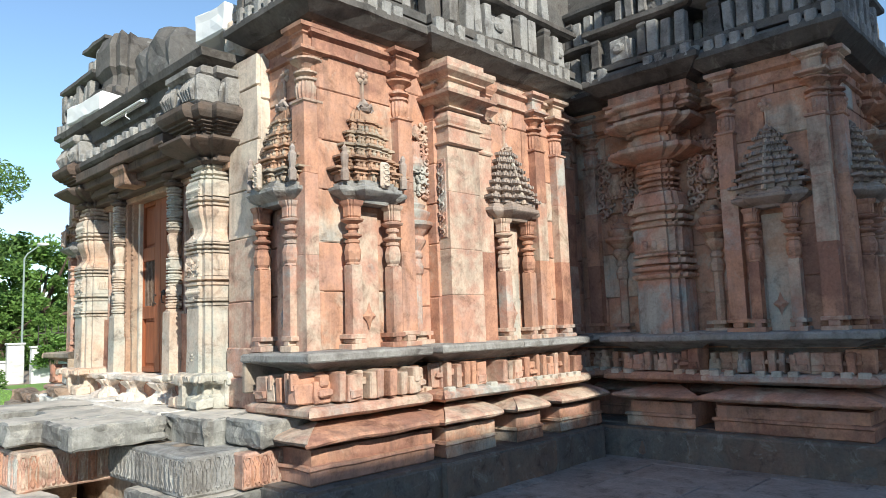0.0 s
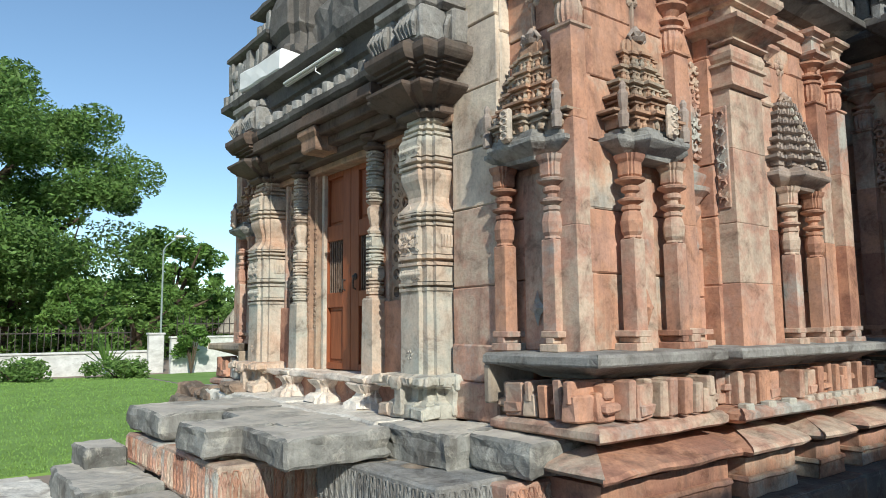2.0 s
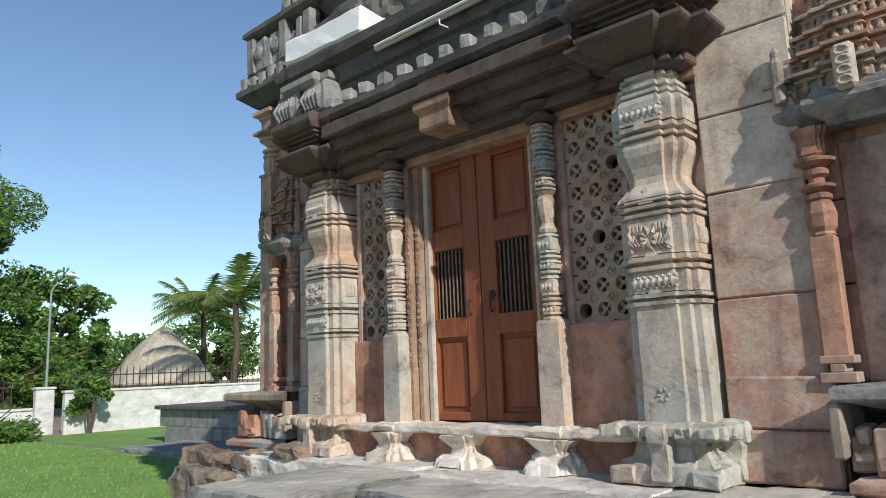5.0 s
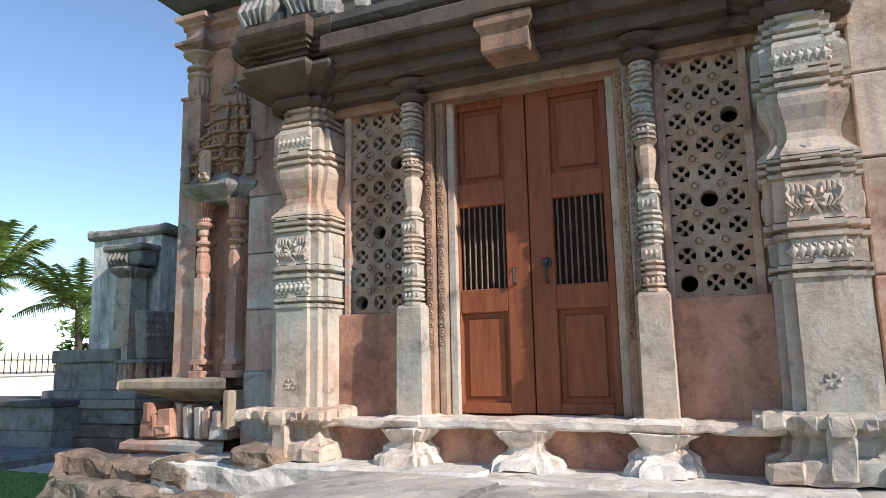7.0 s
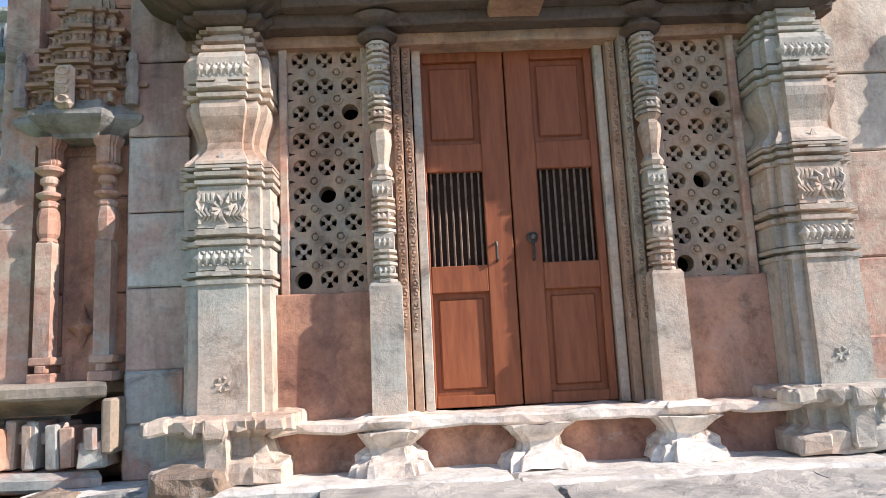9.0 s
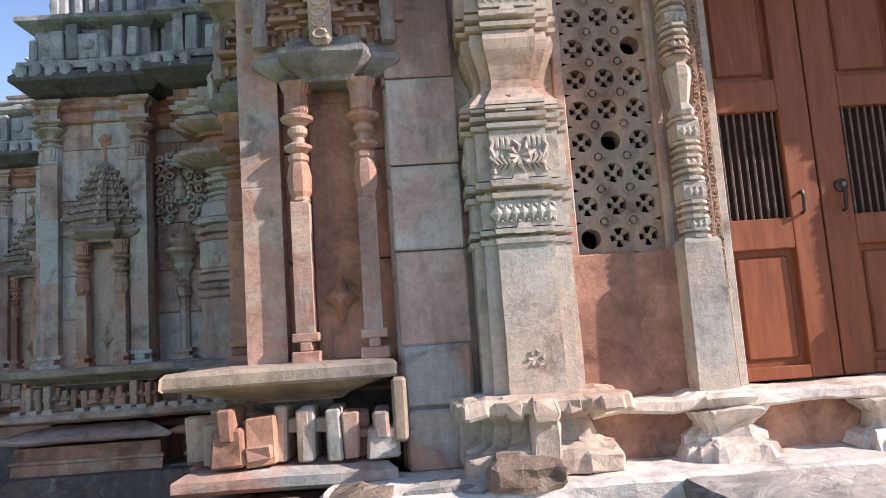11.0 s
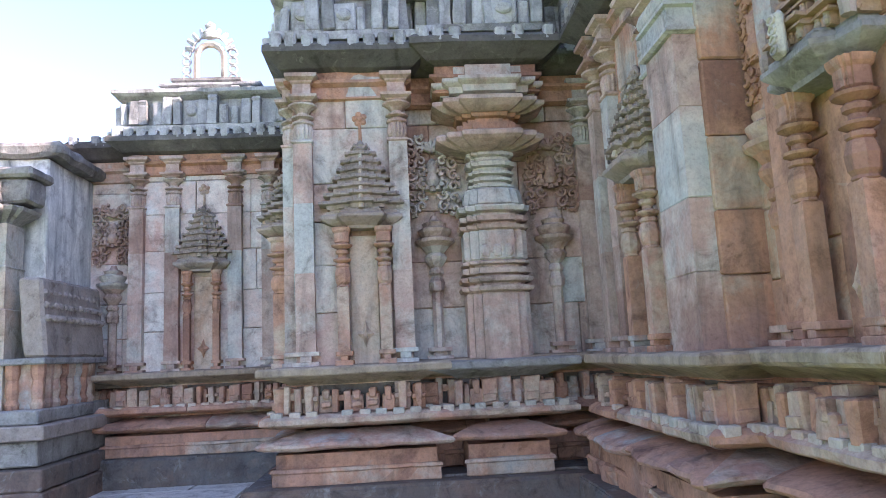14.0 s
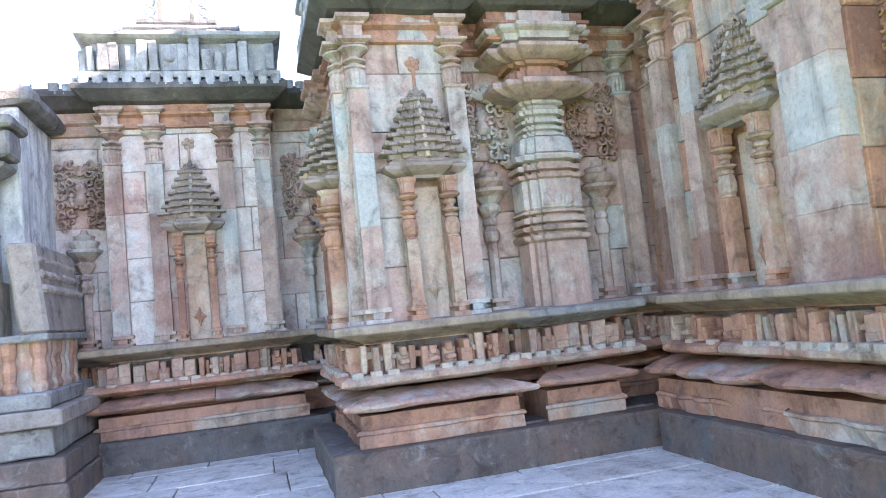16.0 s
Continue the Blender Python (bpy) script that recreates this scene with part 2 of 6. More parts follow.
OCT = [(math.cos(radians(22.5 + 45 * i)) * 1.08, math.sin(radians(22.5 + 45 * i)) * 1.08) for i in range(8)]
RND = [(math.cos(i * math.tau / 16), math.sin(i * math.tau / 16)) for i in range(16)]
FLUTE = [(math.cos(i * math.tau / 32) * (1 if i % 2 else 0.9), math.sin(i * math.tau / 32) * (1 if i % 2 else 0.9)) for i in range(32)]


def lathe(bm, sec, prof, at=(0, 0, 0), sq=1.0):
    """Rings of one section, scaled by the profile's half-widths (h, z); closed at both ends. sq: depth against width."""
    rings = []
    for h, z in prof:
        rings.append([bm.verts.new((at[0] + sx * h, at[1] + sy * h * sq, at[2] + z)) for sx, sy in sec])
    n = len(sec)
    for a, b in zip(rings, rings[1:]):
        for i in range(n):
            bm.faces.new((a[i], a[(i + 1) % n], b[(i + 1) % n], b[i]))
    bm.faces.new(rings[0][::-1])
    bm.faces.new(rings[-1])
    return bm


def stud(bm, sec, prof, m):
    """A small turned piece set at a pose; its axis is the pose's z."""
    tmp = bmesh.new()
    lathe(tmp, sec, prof)
    made = {v: bm.verts.new(m @ v.co) for v in tmp.verts}
    for f in tmp.faces:
        bm.faces.new([made[v] for v in f.verts])
    tmp.free()


def box(bm, x0, y0, z0, x1, y1, z1, bev=0.0):
    r = bmesh.ops.create_cube(bm, size=1.0)
    vs = r["verts"]
    for v in vs:
        v.co = Vector((x0 if v.co.x < 0 else x1, y0 if v.co.y < 0 else y1, z0 if v.co.z < 0 else z1))
    if bev:
        es = list({e for v in vs for e in v.link_edges})
        bmesh.ops.bevel(bm, geom=es, offset=bev, segments=1, affect='EDGES')
    return bm


def cut(bm, step):
    """Cut long edges so that the stone can be roughened."""
    for axis in range(3):
        lo = min(v.co[axis] for v in bm.verts)
        hi = max(v.co[axis] for v in bm.verts)
        k = int((hi - lo) / step)
        for i in range(1, k + 1):
            p = Vector((0, 0, 0))
            p[axis] = lo + (hi - lo) * i / (k + 1)
            nrm = Vector((0, 0, 0))
            nrm[axis] = 1
            bmesh.ops.bisect_plane(bm, geom=bm.verts[:] + bm.edges[:] + bm.faces[:], plane_co=p, plane_no=nrm)
    return bm


def rough(bm, amp, scale=4.0, seed=0.0):
    for v in bm.verts:
        p = v.co * scale + Vector((seed * 7.3, seed * 3.1, seed))
        v.co += amp * (noise.noise_vector(p) + 0.5 * noise.noise_vector(p * 3.1))
    return bm


def tube(bm, pts, radii, n=7):
    """A tapered round limb along points."""
    pts = [Vector(p) for p in pts]
    rings = []
    for i, (p, r) in enumerate(zip(pts, radii)):
        d = (pts[min(i + 1, len(pts) - 1)] - pts[max(i - 1, 0)]).normalized()
        u = d.orthogonal().normalized()
        if i:
            u = (last - d * last.dot(d)).normalized()
        last = u
        w = d.cross(u)
        rings.append([bm.verts.new(p + r * (math.cos(k * math.tau / n) * u + math.sin(k * math.tau / n) * w)) for k in range(n)])
    for a, b in zip(rings, rings[1:]):
        for k in range(n):
            bm.faces.new((a[k], a[(k + 1) % n], b[(k + 1) % n], b[k]))
    bm.faces.new(rings[0][::-1])
    bm.faces.new(rings[-1])
    return bm


def rect_sweep(x0, y0, x1, y1, prof, amp=0.008, step=0.22, seed=0.0):
    """A moulding round a rectangle: profile of (out, z), subdivided and worn."""
    pts = []
    cs = [(x0, y0, -1, -1), (x1, y0, 1, -1), (x1, y1, 1, 1), (x0, y1, -1, 1)]
    sides = [(0, -1), (1, 0), (0, 1), (-1, 0)]
    for i in range(4):
        a, b = cs[i], cs[(i + 1) % 4]
        pts.append(a)
        k = int(math.hypot(b[0] - a[0], b[1] - a[1]) / step)
        for j in range(1, k):
            f = j / k
            pts.append((a[0] + (b[0] - a[0]) * f, a[1] + (b[1] - a[1]) * f, *sides[i]))
    bm = bmesh.new()
    rings = [[bm.verts.new((px + nx * d, py + ny * d, z)) for px, py, nx, ny in pts] for d, z in prof]
    n = len(pts)
    for a, b in zip(rings, rings[1:]):
        for i in range(n):
            bm.faces.new((a[i], a[(i + 1) % n], b[(i + 1) % n], b[i]))
    bm.faces.new(rings[0][::-1])
    bm.faces.new(rings[-1])
    return rough(bm, amp, 5.0, seed) if amp else bm


def course_stones(name, rect, prof, faces, mat, base, amp, seed, long=.95):
    """One moulded course along the seen sides of a rectangle, laid as separate worn stones with mitred corners."""
    x0, y0, x1, y1 = rect
    fine = []
    for (d0, z0), (d1, z1) in zip(prof, prof[1:]):
        k = max(1, int(math.hypot(d1 - d0, z1 - z0) / .055))
        fine += [(d0 + (d1 - d0) * j / k, z0 + (z1 - z0) * j / k) for j in range(k)]
    fine.append(prof[-1])
    r = random.Random(seed * 13 + len(name))
    for f in faces:
        p, d, nrm, length = {'s': ((x0, y0), (1, 0), (0, -1), x1 - x0), 'e': ((x1, y0), (0, 1), (1, 0), y1 - y0), 'w': ((x0, y0), (0, 1), (-1, 0), y1 - y0)}[f]
        n = max(1, round(length / long + r.uniform(-.3, .3)))
        cuts = [0] + [length * (i + r.uniform(-.2, .2)) / n for i in range(1, n)] + [length]
        for i, (a, b) in enumerate(zip(cuts, cuts[1:])):
            ma, mb = (1 if i == 0 else 0), (1 if i == n - 1 and f == 's' else 0)
            a2, b2 = a + (0 if ma else .005), b - (0 if i == n - 1 else .005)
            push, lift = r.uniform(-.4, .4) * amp, r.uniform(-.15, .15) * amp
            steps = max(2, int((b2 - a2) / .075))
            bm = bmesh.new()
            rings = []
            for j in range(steps + 1):
                ring = []
                for q0, z in fine:
                    o = q0 + (push if q0 > .1 else 0)
                    t = (a2 - ma * o) + ((b2 + mb * o) - (a2 - ma * o)) * j / steps
                    w = Vector((p[0] + d[0] * t, p[1] + d[1] * t, z))
                    q = w * 3.1 + Vector((seed * 1.7, 0, 0))
                    e = noise.noise(q) + .6 * noise.noise(q * 2.7) + .35 * noise.noise(q * 7.0)
                    chip = max(0, noise.noise(q * 1.9 + Vector((5, 9, 2))) - .12) * 2.2
                    k2 = min(1, max(0, (q0 - .04) / .12))
                    o2 = amp * k2 * (e * .75 - chip)
                    edge = min(1, min(j, steps - j) + (1 if (j == 0 and ma) or (j == steps and mb) else 0))
                    o2 -= (1 - edge) * .012 * k2
                    ring.append(bm.verts.new((w.x + nrm[0] * (o + o2), w.y + nrm[1] * (o + o2), z + lift + amp * (.55 if "roll" in name else .22) * noise.noise(q * 1.3 + Vector((1, 7, 3))))))
                rings.append(ring)
            m = len(fine)
            for u, v in zip(rings, rings[1:]):
                for j in range(m):
                    bm.faces.new((u[j], u[(j + 1) % m], v[(j + 1) % m], v[j]))
            bm.faces.new(rings[0][::-1])
            bm.faces.new(rings[-1])
            part(name, bm, mat, base)


# ---- the plan ----
XC = -7.735
LEDGE = 1.33
TOP = 4.12


def both(a, y, z=0.0, facing="front", west=0.0):
    """Poses for a feature and its mirror image beyond the porch's axis; local front is -y."""
    if facing == "front":
        return [pose(XC + a, y, z), pose(XC - a + west, y, z)]
    return [pose(XC + a, y, z, 0, 0, 90), pose(XC - a + west, y, z, 0, 0, -90)]


def mirrored(a0, y0, a1, y1):
    w = WEST_IN if a1 == PIER[2] else 0.0
    return [(XC + a0, y0, XC + a1, y1, "east"), (XC - a1 + w, y0, XC - a0 + w, y1, "west")]


# bays as half-plan rectangles: distance from the axis, y
PIER = (2.08, 3.45, 2.92, 4.48)
WEST_IN = 0.22  # the west pier stands nearer the axis
SIDE = (1.9, 4.85, 2.98, 6.95)
MIDW = (3.55, 7.52, 4.3, 9.0)
NICHE = (4.72, 7.5, 5.8, 9.1)
FAR = (6.38, 10.1, 8.28, 12.5)

# ---- walls of dressed stone ----
rng = random.Random(5)


def stone_mesh(w, h, d=0.06, mat=M_WALL):
    bm = bmesh.new()
    box(bm, -w / 2, -d, -h / 2, w / 2, 0, h / 2, 0.009)
    for v in bm.verts:
        v.co += Vector((rng.uniform(-.003, .003), rng.uniform(-.004, .004), rng.uniform(-.003, .003)))
    me = bpy.data.meshes.new("stone")
    bm.to_mesh(me)
    bm.free()
    me.materials.append(mat)
    return me


def clad(wall, x0, x1, y, z0, z1, rz, origin, mat=M_WALL):
    """Lay one face of a wall with courses of stones; local frame with its front to -y."""
    z = z0
    while z < z1 - 0.05:
        h = rng.uniform(0.36, 0.55)
        if z1 - (z + h) < 0.22:
            h = z1 - z
        x = x0
        while x < x1 - 0.02:
            w = rng.uniform(0.42, 0.85)
            if x1 - (x + w) < 0.25:
                w = x1 - x
            me = stone_mesh(w - 0.006, h - 0.006, mat=mat)
            placed("stone", me, wall, "", origin @ pose(x + w / 2, y + rng.uniform(-0.004, 0.004), z + h / 2))
            x += w
        z += h


def wall_block(name, rect, z0, z1, faces, label="red and buff sandstone wall of dressed blocks", mat=M_WALL):
    """A solid core with stone-faced sides. faces: which sides are seen ('s' south, 'e' east, 'w' west)."""
    x0, y0, x1, y1 = rect
    bm = bmesh.new()
    box(bm, x0 + .03, y0 + .03, z0, x1 - .03, y1, z1)
    wall = part(name, bm, M_WALL)
    tagged(wall, label, "wall", "", "structure")
    if 's' in faces:
        clad(wall, x0, x1, 0.045, z0, z1, 0, pose(0, y0, 0), mat)
    if 'e' in faces:
        clad(wall, y0 + .02, y1, 0.045, z0, z1, 90, pose(x1, 0, 0, 0, 0, 90), mat)
    if 'w' in faces:
        clad(wall, -y1, -y0 - .02, 0.045, z0, z1, -90, pose(x0, 0, 0, 0, 0, -90), mat)
    return wall


def wall_pair(name, rect, z0, z1, side=True, front=True):
    for x0, y0, x1, y1, s in mirrored(*rect):
        f = ('s' if front else '') + (('e' if s == "east" else 'w') if side else '')
        wall_block(f"wall_{name}_{s}", (x0, y0, x1, y1), z0, z1, f, mat=(M_FARW if "shrine" in name else M_PINKW if "hall" in name else M_WALL) if s == "west" else M_WALL)


wall_pair("porch_pier", PIER, LEDGE, TOP + .1)
wall_pair("porch_side", SIDE, LEDGE, TOP + .1)
wall_pair("porch_recess", (1.7, 3.7, 2.68, 7.9), LEDGE, TOP + .1, front=False)
wall_pair("hall_back", (2.4, 7.8, 5.7, 9.3), LEDGE, TOP + .1)
wall_pair("hall_niche", NICHE, LEDGE, TOP + .1)
wall_pair("hall_return", (4.0, 8.8, 5.55, 10.6), LEDGE, TOP + .1, front=False)
wall_pair("shrine_back", (5.0, 10.4, 8.95, 12.5), LEDGE, TOP + .1, side=False)
wall_pair("shrine_niche", FAR, LEDGE, TOP + .1)
wall_block("wall_porch_jamb_east_low", (XC + 1.72, 3.33, XC + 2.24, 3.9), 0.84, 2.36, "se", "orange-red sandstone lower jamb wall of large dressed blocks", M_PIL)
wall_block("wall_porch_jamb_east_high", (XC + 1.72, 3.33, XC + 2.24, 3.9), 2.36, 4.05, "se", "pale buff sandstone upper jamb wall of large dressed blocks", M_JAMB)
wall_block("wall_porch_jamb_west", (XC - 2.04, 3.33, XC - 1.72, 3.9), 0.84, 4.05, "sw", "reddish buff sandstone jamb wall of large dressed blocks", M_PINKW)
wall_block("wall_porch_slip_east", (XC + 1.8, 4.40, XC + 2.83, 4.95), LEDGE, TOP + .09, "e")
bm = bmesh.new()
box(bm, XC - 2.6, 3.9, 0, XC + 2.6, 9, 4.1)
tagged(part("wall_porch_core", bm, M_WALL), "plain stone core of the temple porch", "wall", "", "structure")

# ---- plinths ----
PL = [
    ("base_course", M_BASE, [(.42, -.05), (.425, .29), (.40, .325), (.05, .33)]),
    ("block_course", M_WALL, [(.26, .32), (.28, .335), (.28, .43), (.30, .445), (.29, .47), (.16, .485), (.03, .49), (.02, .60)]),
    ("roll_moulding", M_PIL, [(.03, .595), (.2, .612), (.35, .632), (.395, .648), (.41, .668), (.39, .69), (.30, .718), (.2, .742), (.1, .758), (.03, .77), (.03, .80)]),
    ("slab_course", M_PIL, [(.04, .795), (.15, .80), (.27, .828), (.295, .845), (.295, .885), (.25, .912), (.06, .92)]),
    # Backing takes the dark base stone to paint shade between the frieze blocks.
    ("frieze_backing", M_BASE, [(.0, .91), (.0, 1.17)]),
    ("ledge", M_GREYST, [(.05, 1.165), (.09, 1.19), (.26, 1.245), (.305, 1.25), (.315, 1.262), (.315, 1.305), (.30, 1.322), (.05, 1.335)]),
]


def frieze_mesh(kind):
    bm = bmesh.new()
    if kind == 0:
        box(bm, -.062, -.07, 0, .062, .09, .235, 0.008)
        box(bm, -.05, -.085, .03, .05, .05, .10, 0.006)
    elif kind == 1:
        box(bm, -.06, -.02, 0, .06, .09, .235, 0.005)
        box(bm, -.03, -.08, .0, .03, .06, .245, 0.008)
        box(bm, -.07, -.06, .10, .07, .06, .15, 0.008)
    elif kind == 2:
        box(bm, -.055, -.095, 0, .01, .09, .245, 0.01)
        box(bm, .015, -.045, 0, .066, .09, .21, 0.008)
    elif kind == 3:
        box(bm, -.06, -.035, 0, .06, .09, .17, 0.01)
        box(bm, -.05, -.07, .05, .05, .06, .11, 0.014)
        box(bm, -.03, -.055, .13, .035, .08, .22, 0.012)
    elif kind == 4:
        box(bm, -.075, -.06, 0, -.025, .09, .24, 0.008)
        box(bm, .02, -.075, 0, .075, .09, .225, 0.008)
        box(bm, -.03, -.035, .12, .03, .08, .18, 0.006)
    else:
        box(bm, -.05, -.09, 0, .055, .09, .16, 0.012)
        box(bm, -.025, -.1, .10, .028, .07, .24, 0.01)
    for v in bm.verts:
        v.co += .012 * noise.noise_vector(v.co * 9 + Vector((kind * 3.3, 0, 0)))
    me = bpy.data.meshes.new("frieze_block")
    bmesh.ops.recalc_face_normals(bm, faces=bm.faces)
    bm.to_mesh(me)
    bm.free()
    me.materials.append(M_PIL)
    return me


FRIEZE = [frieze_mesh(k) for k in (0, 1, 0, 2, 4, 3, 5)]
bm = bmesh.new()
box(bm, -.05, -.045, 0, .05, .03, .062, .008)
TOOTH = bpy.data.meshes.new("tooth")
bm.to_mesh(TOOTH)
bm.free()
TOOTH.materials.append(M_PALE)


def along(x0, y0, x1, y1, faces, out, pitch):
    """Poses spaced along the seen sides of a rectangle, fronts outward."""
    res = []
    for f in faces:
        if f == 's':
            n = max(1, round((x1 - x0 + 2 * out) / pitch))
            res += [pose(x0 - out + (i + .5) * (x1 - x0 + 2 * out) / n, y0 - out, 0) for i in range(n)]
        else:
            n = max(1, round((y1 - y0 + out) / pitch))
            for i in range(n):
                yy = y0 - out + (i + .5) * (y1 - y0 + out) / n
                res.append(pose(x1 + out, yy, 0, 0, 0, 90) if f == 'e' else pose(x0 - out, yy, 0, 0, 0, -90))
    return res


def plinth(name, rect, faces, k=0, inset=(0, 0)):
    x0, y0, x1, y1 = rect
    base = thing(name, "moulded sandstone plinth with frieze of carved blocks under a grey ledge", "plinth", None, "", "structure")
    west = "west" in name
    deep = west and ("side" in name or "recess" in name or "hall" in name)
    for i, (nm, mat, prof) in enumerate(PL):
        f = {"roll_moulding": 1.0, "block_course": 1.0}.get(nm, 0)
        worn = {"ledge": .014, "base_course": .012, "slab_course": .03 if west else .02}.get(nm, .062 if deep else .034 if west else .024)
        sx, sy = inset[0] * f, inset[1] * f
        bays = [(y0 + sy, y1)]
        if f and "side" in name:
            bays = [(y0 + a, y0 + b) for a, b in (((.0, 2.3),) if west else ((.0, .42), (1.0, 1.15), (1.75, 2.3)))]
        tint = M_LEDGEW if nm == "ledge" and "w" in faces else mat
        for j, (ya, yb) in enumerate(bays):
            shifted = [(d, z + .0025 * k) for d, z in prof]
            if nm == "frieze_backing":
                part(nm, rect_sweep(x0, ya, x1, yb, shifted, 0, .5), mat, base)
                continue
            sides = "s" + faces.replace("s", "")
            course_stones(nm, (x0 + sx, ya, x1 - sx, yb), shifted, sides, tint, base, worn, k * 7 + i + j, 1.3 if nm == "ledge" else .85)
            bm = bmesh.new()
            box(bm, x0 + sx - prof[0][0] + .004, ya - prof[0][0] + .004, max(0, prof[0][1]), x1 - sx + prof[0][0] - .004, yb, prof[-1][1] - .004)
            part("course_core", bm, M_BASE if nm == "base_course" else M_WALL, base)
    if faces:
        pier = "pier" in name
        px0, px1 = (x0 - .16 if pier and "east" in name else x0), (x1 + .16 if pier and "west" in name else x1)
        for m in along(px0, y0, px1, y1, faces, .13 if pier else .085, .128 if pier else .134):
            if pier or rng.random() < .96:
                s = rng.choice(FRIEZE)
                placed("frieze_block", s, base, "", m @ pose(rng.uniform(-.008, .008), rng.uniform(-.012, .012), .925, 0, 0, rng.uniform(-4, 4)) @ Matrix.Diagonal((rng.uniform(.95, 1.3) if pier else rng.uniform(.9, 1.2), rng.uniform(1.3, 1.9) if pier else rng.uniform(1.0, 1.7), rng.uniform(.78, 1.04), 1)))
        for m in along(x0, y0, x1, y1, faces, .225, .15):
            if rng.random() < .8 and not pier:
                placed("tooth", TOOTH, base, "", m @ pose(rng.uniform(-.01, .01), 0, .888))
    return base


k = 0
for nm, r, side, inset in (("pier", (2.58, 3.45, 2.92, 4.48), 1, (0, 0)), ("side", SIDE, 1, (0, .2)), ("recess", (1.0, 3.8, 2.72, 8.2), 1, (.35, 0)), ("hall", (1.5, 7.72, 5.5, 9.3), 1, (.35, .4)), ("mid", MIDW, 0, (.27, 0)), ("niche", NICHE, 1, (.1, 0)), ("return", (3, 8.9, 5.5, 11), 1, (.35, 0)), ("shrine", FAR, 1, (.1, 0)), ("shrine_back", (4, 10.4, 8.95, 12.5), 0, (.1, .35))):
    for x0, y0, x1, y1, s in mirrored(*r):
        f = ('' if nm in ("recess", "return") else 's') + (('e' if s == "east" else 'w') if side else '')
        k += 1
        base = plinth(f"plinth_{nm}_{s}", (x0, y0, x1, y1), f, k % 9, inset)
        if nm == "pier":
            xe = x0 - .31 if s == "east" else x1 + .31
            bm = bmesh.new()
            box(bm, xe - .03, y0 - .30, .99, xe + .03, y0 + .12, 1.25, .012)
            part("ledge_return", bm, M_LEDGEW, base)

# ---- cornices and roof parapets ----
CORN = [(.0, TOP + .02), (.10, TOP + .05), (.22, TOP + .14), (.25, TOP + .16), (.25, TOP + .22), (.20, TOP + .27), (.05, TOP + .30)]


def roof_block_mesh(kind, mat=None):
    bm = bmesh.new()
    if kind == 0:
        box(bm, -.06, -.07, 0, .06, .05, .40, 0.012)
    elif kind == 1:
        lathe(bm, SQ, [(.062, 0), (.055, .05), (.058, .3), (.05, .34), (.062, .38), (.05, .42)], (0, -.01, 0))
    elif kind == 2:
        box(bm, -.11, -.05, 0, .11, .05, .36, 0.015)
        stud(bm, RND, [(.075, 0), (.075, .02), (.05, .035)], pose(0, -.05, .2, 90))
    else:
        box(bm, -.05, -.05, 0, .05, .05, .30, 0.02)
    cut(bm, .16)
    rough(bm, .006, 9, kind)
    me = bpy.data.meshes.new("parapet_block")
    bmesh.ops.recalc_face_normals(bm, faces=bm.faces)
    bm.to_mesh(me)
    bm.free()
    me.materials.append(mat or (M_GREYST if kind != 1 else M_DARK))
    return me


RB = [roof_block_mesh(i) for i in (0, 1, 0, 2, 3, 0)]
RBW = [roof_block_mesh(i, M_TOPW) for i in (0, 1, 0, 2, 3, 0)]


def roof(name, rect, faces, tiers=2, k=0):
    x0, y0, x1, y1 = rect
    # Western roofs behind the porch use the copy coloured as lit by the sky.
    pale = "west" in name and y0 > 7
    blocks_set, crown = (RBW, M_TOPW) if pale else (RB, M_DARK)
    base = thing(name, "dark lichened stone eave with rows of upright parapet blocks", "cornice", None, "", "structure")
    part("eave", rect_sweep(x0, y0, x1, y1, [(d, z + .003 * k) for d, z in CORN], 0.012, 0.2, k), M_DARK, base)
    part("architrave", rect_sweep(x0, y0, x1, y1, [(.0, TOP - .26), (.05, TOP - .245), (.05, TOP - .225), (.02, TOP - .215), (.02, TOP - .12), (.07, TOP - .09), (.07, TOP - .06), (.02, TOP - .04), (.02, TOP + .04)], 0.006, 0.2, k), M_PIL, base)
    for m in along(x0, y0, x1, y1, faces, .20, .15):
        if rng.random() < .85:
            placed("eave_block", blocks_set[4], base, "", m @ pose(rng.uniform(-.01, .01), 0, TOP + .20, 0, 0, rng.uniform(-5, 5)) @ Matrix.Diagonal((1.1, 1, rng.uniform(.42, .55), 1)))
    z, out = TOP + .31, .12
    for tier in range(tiers):
        part("parapet_course", rect_sweep(x0, y0, x1, y1, [(out + .06, z + .002 * k), (out + .07, z + .08), (out - .04, z + .1), (out - .06, z + .46), (out - .3, z + .47)], 0.012, 0.2, k + tier), crown, base)
        for m in along(x0, y0, x1, y1, faces, out + .005, .145):
            if rng.random() < .9:
                placed("parapet_block", rng.choice(blocks_set), base, "", m @ pose(rng.uniform(-.02, .02), rng.uniform(-.02, .02), z + .085, rng.uniform(-3, 3), rng.uniform(-3, 3), rng.uniform(-6, 6)) @ Matrix.Diagonal((rng.uniform(.8, 1.15), 1, rng.uniform(.75, 1.02), 1)))
        part("parapet_slab", rect_sweep(x0, y0, x1, y1, [(out - .06, z + .45 + .002 * k), (out + .05, z + .49), (out + .09, z + .52), (out + .09, z + .57), (out - .1, z + .60), (out - .5, z + .605)], 0.012, 0.2, k + 3), crown, base)
        z += .6
        out -= .22
    return base


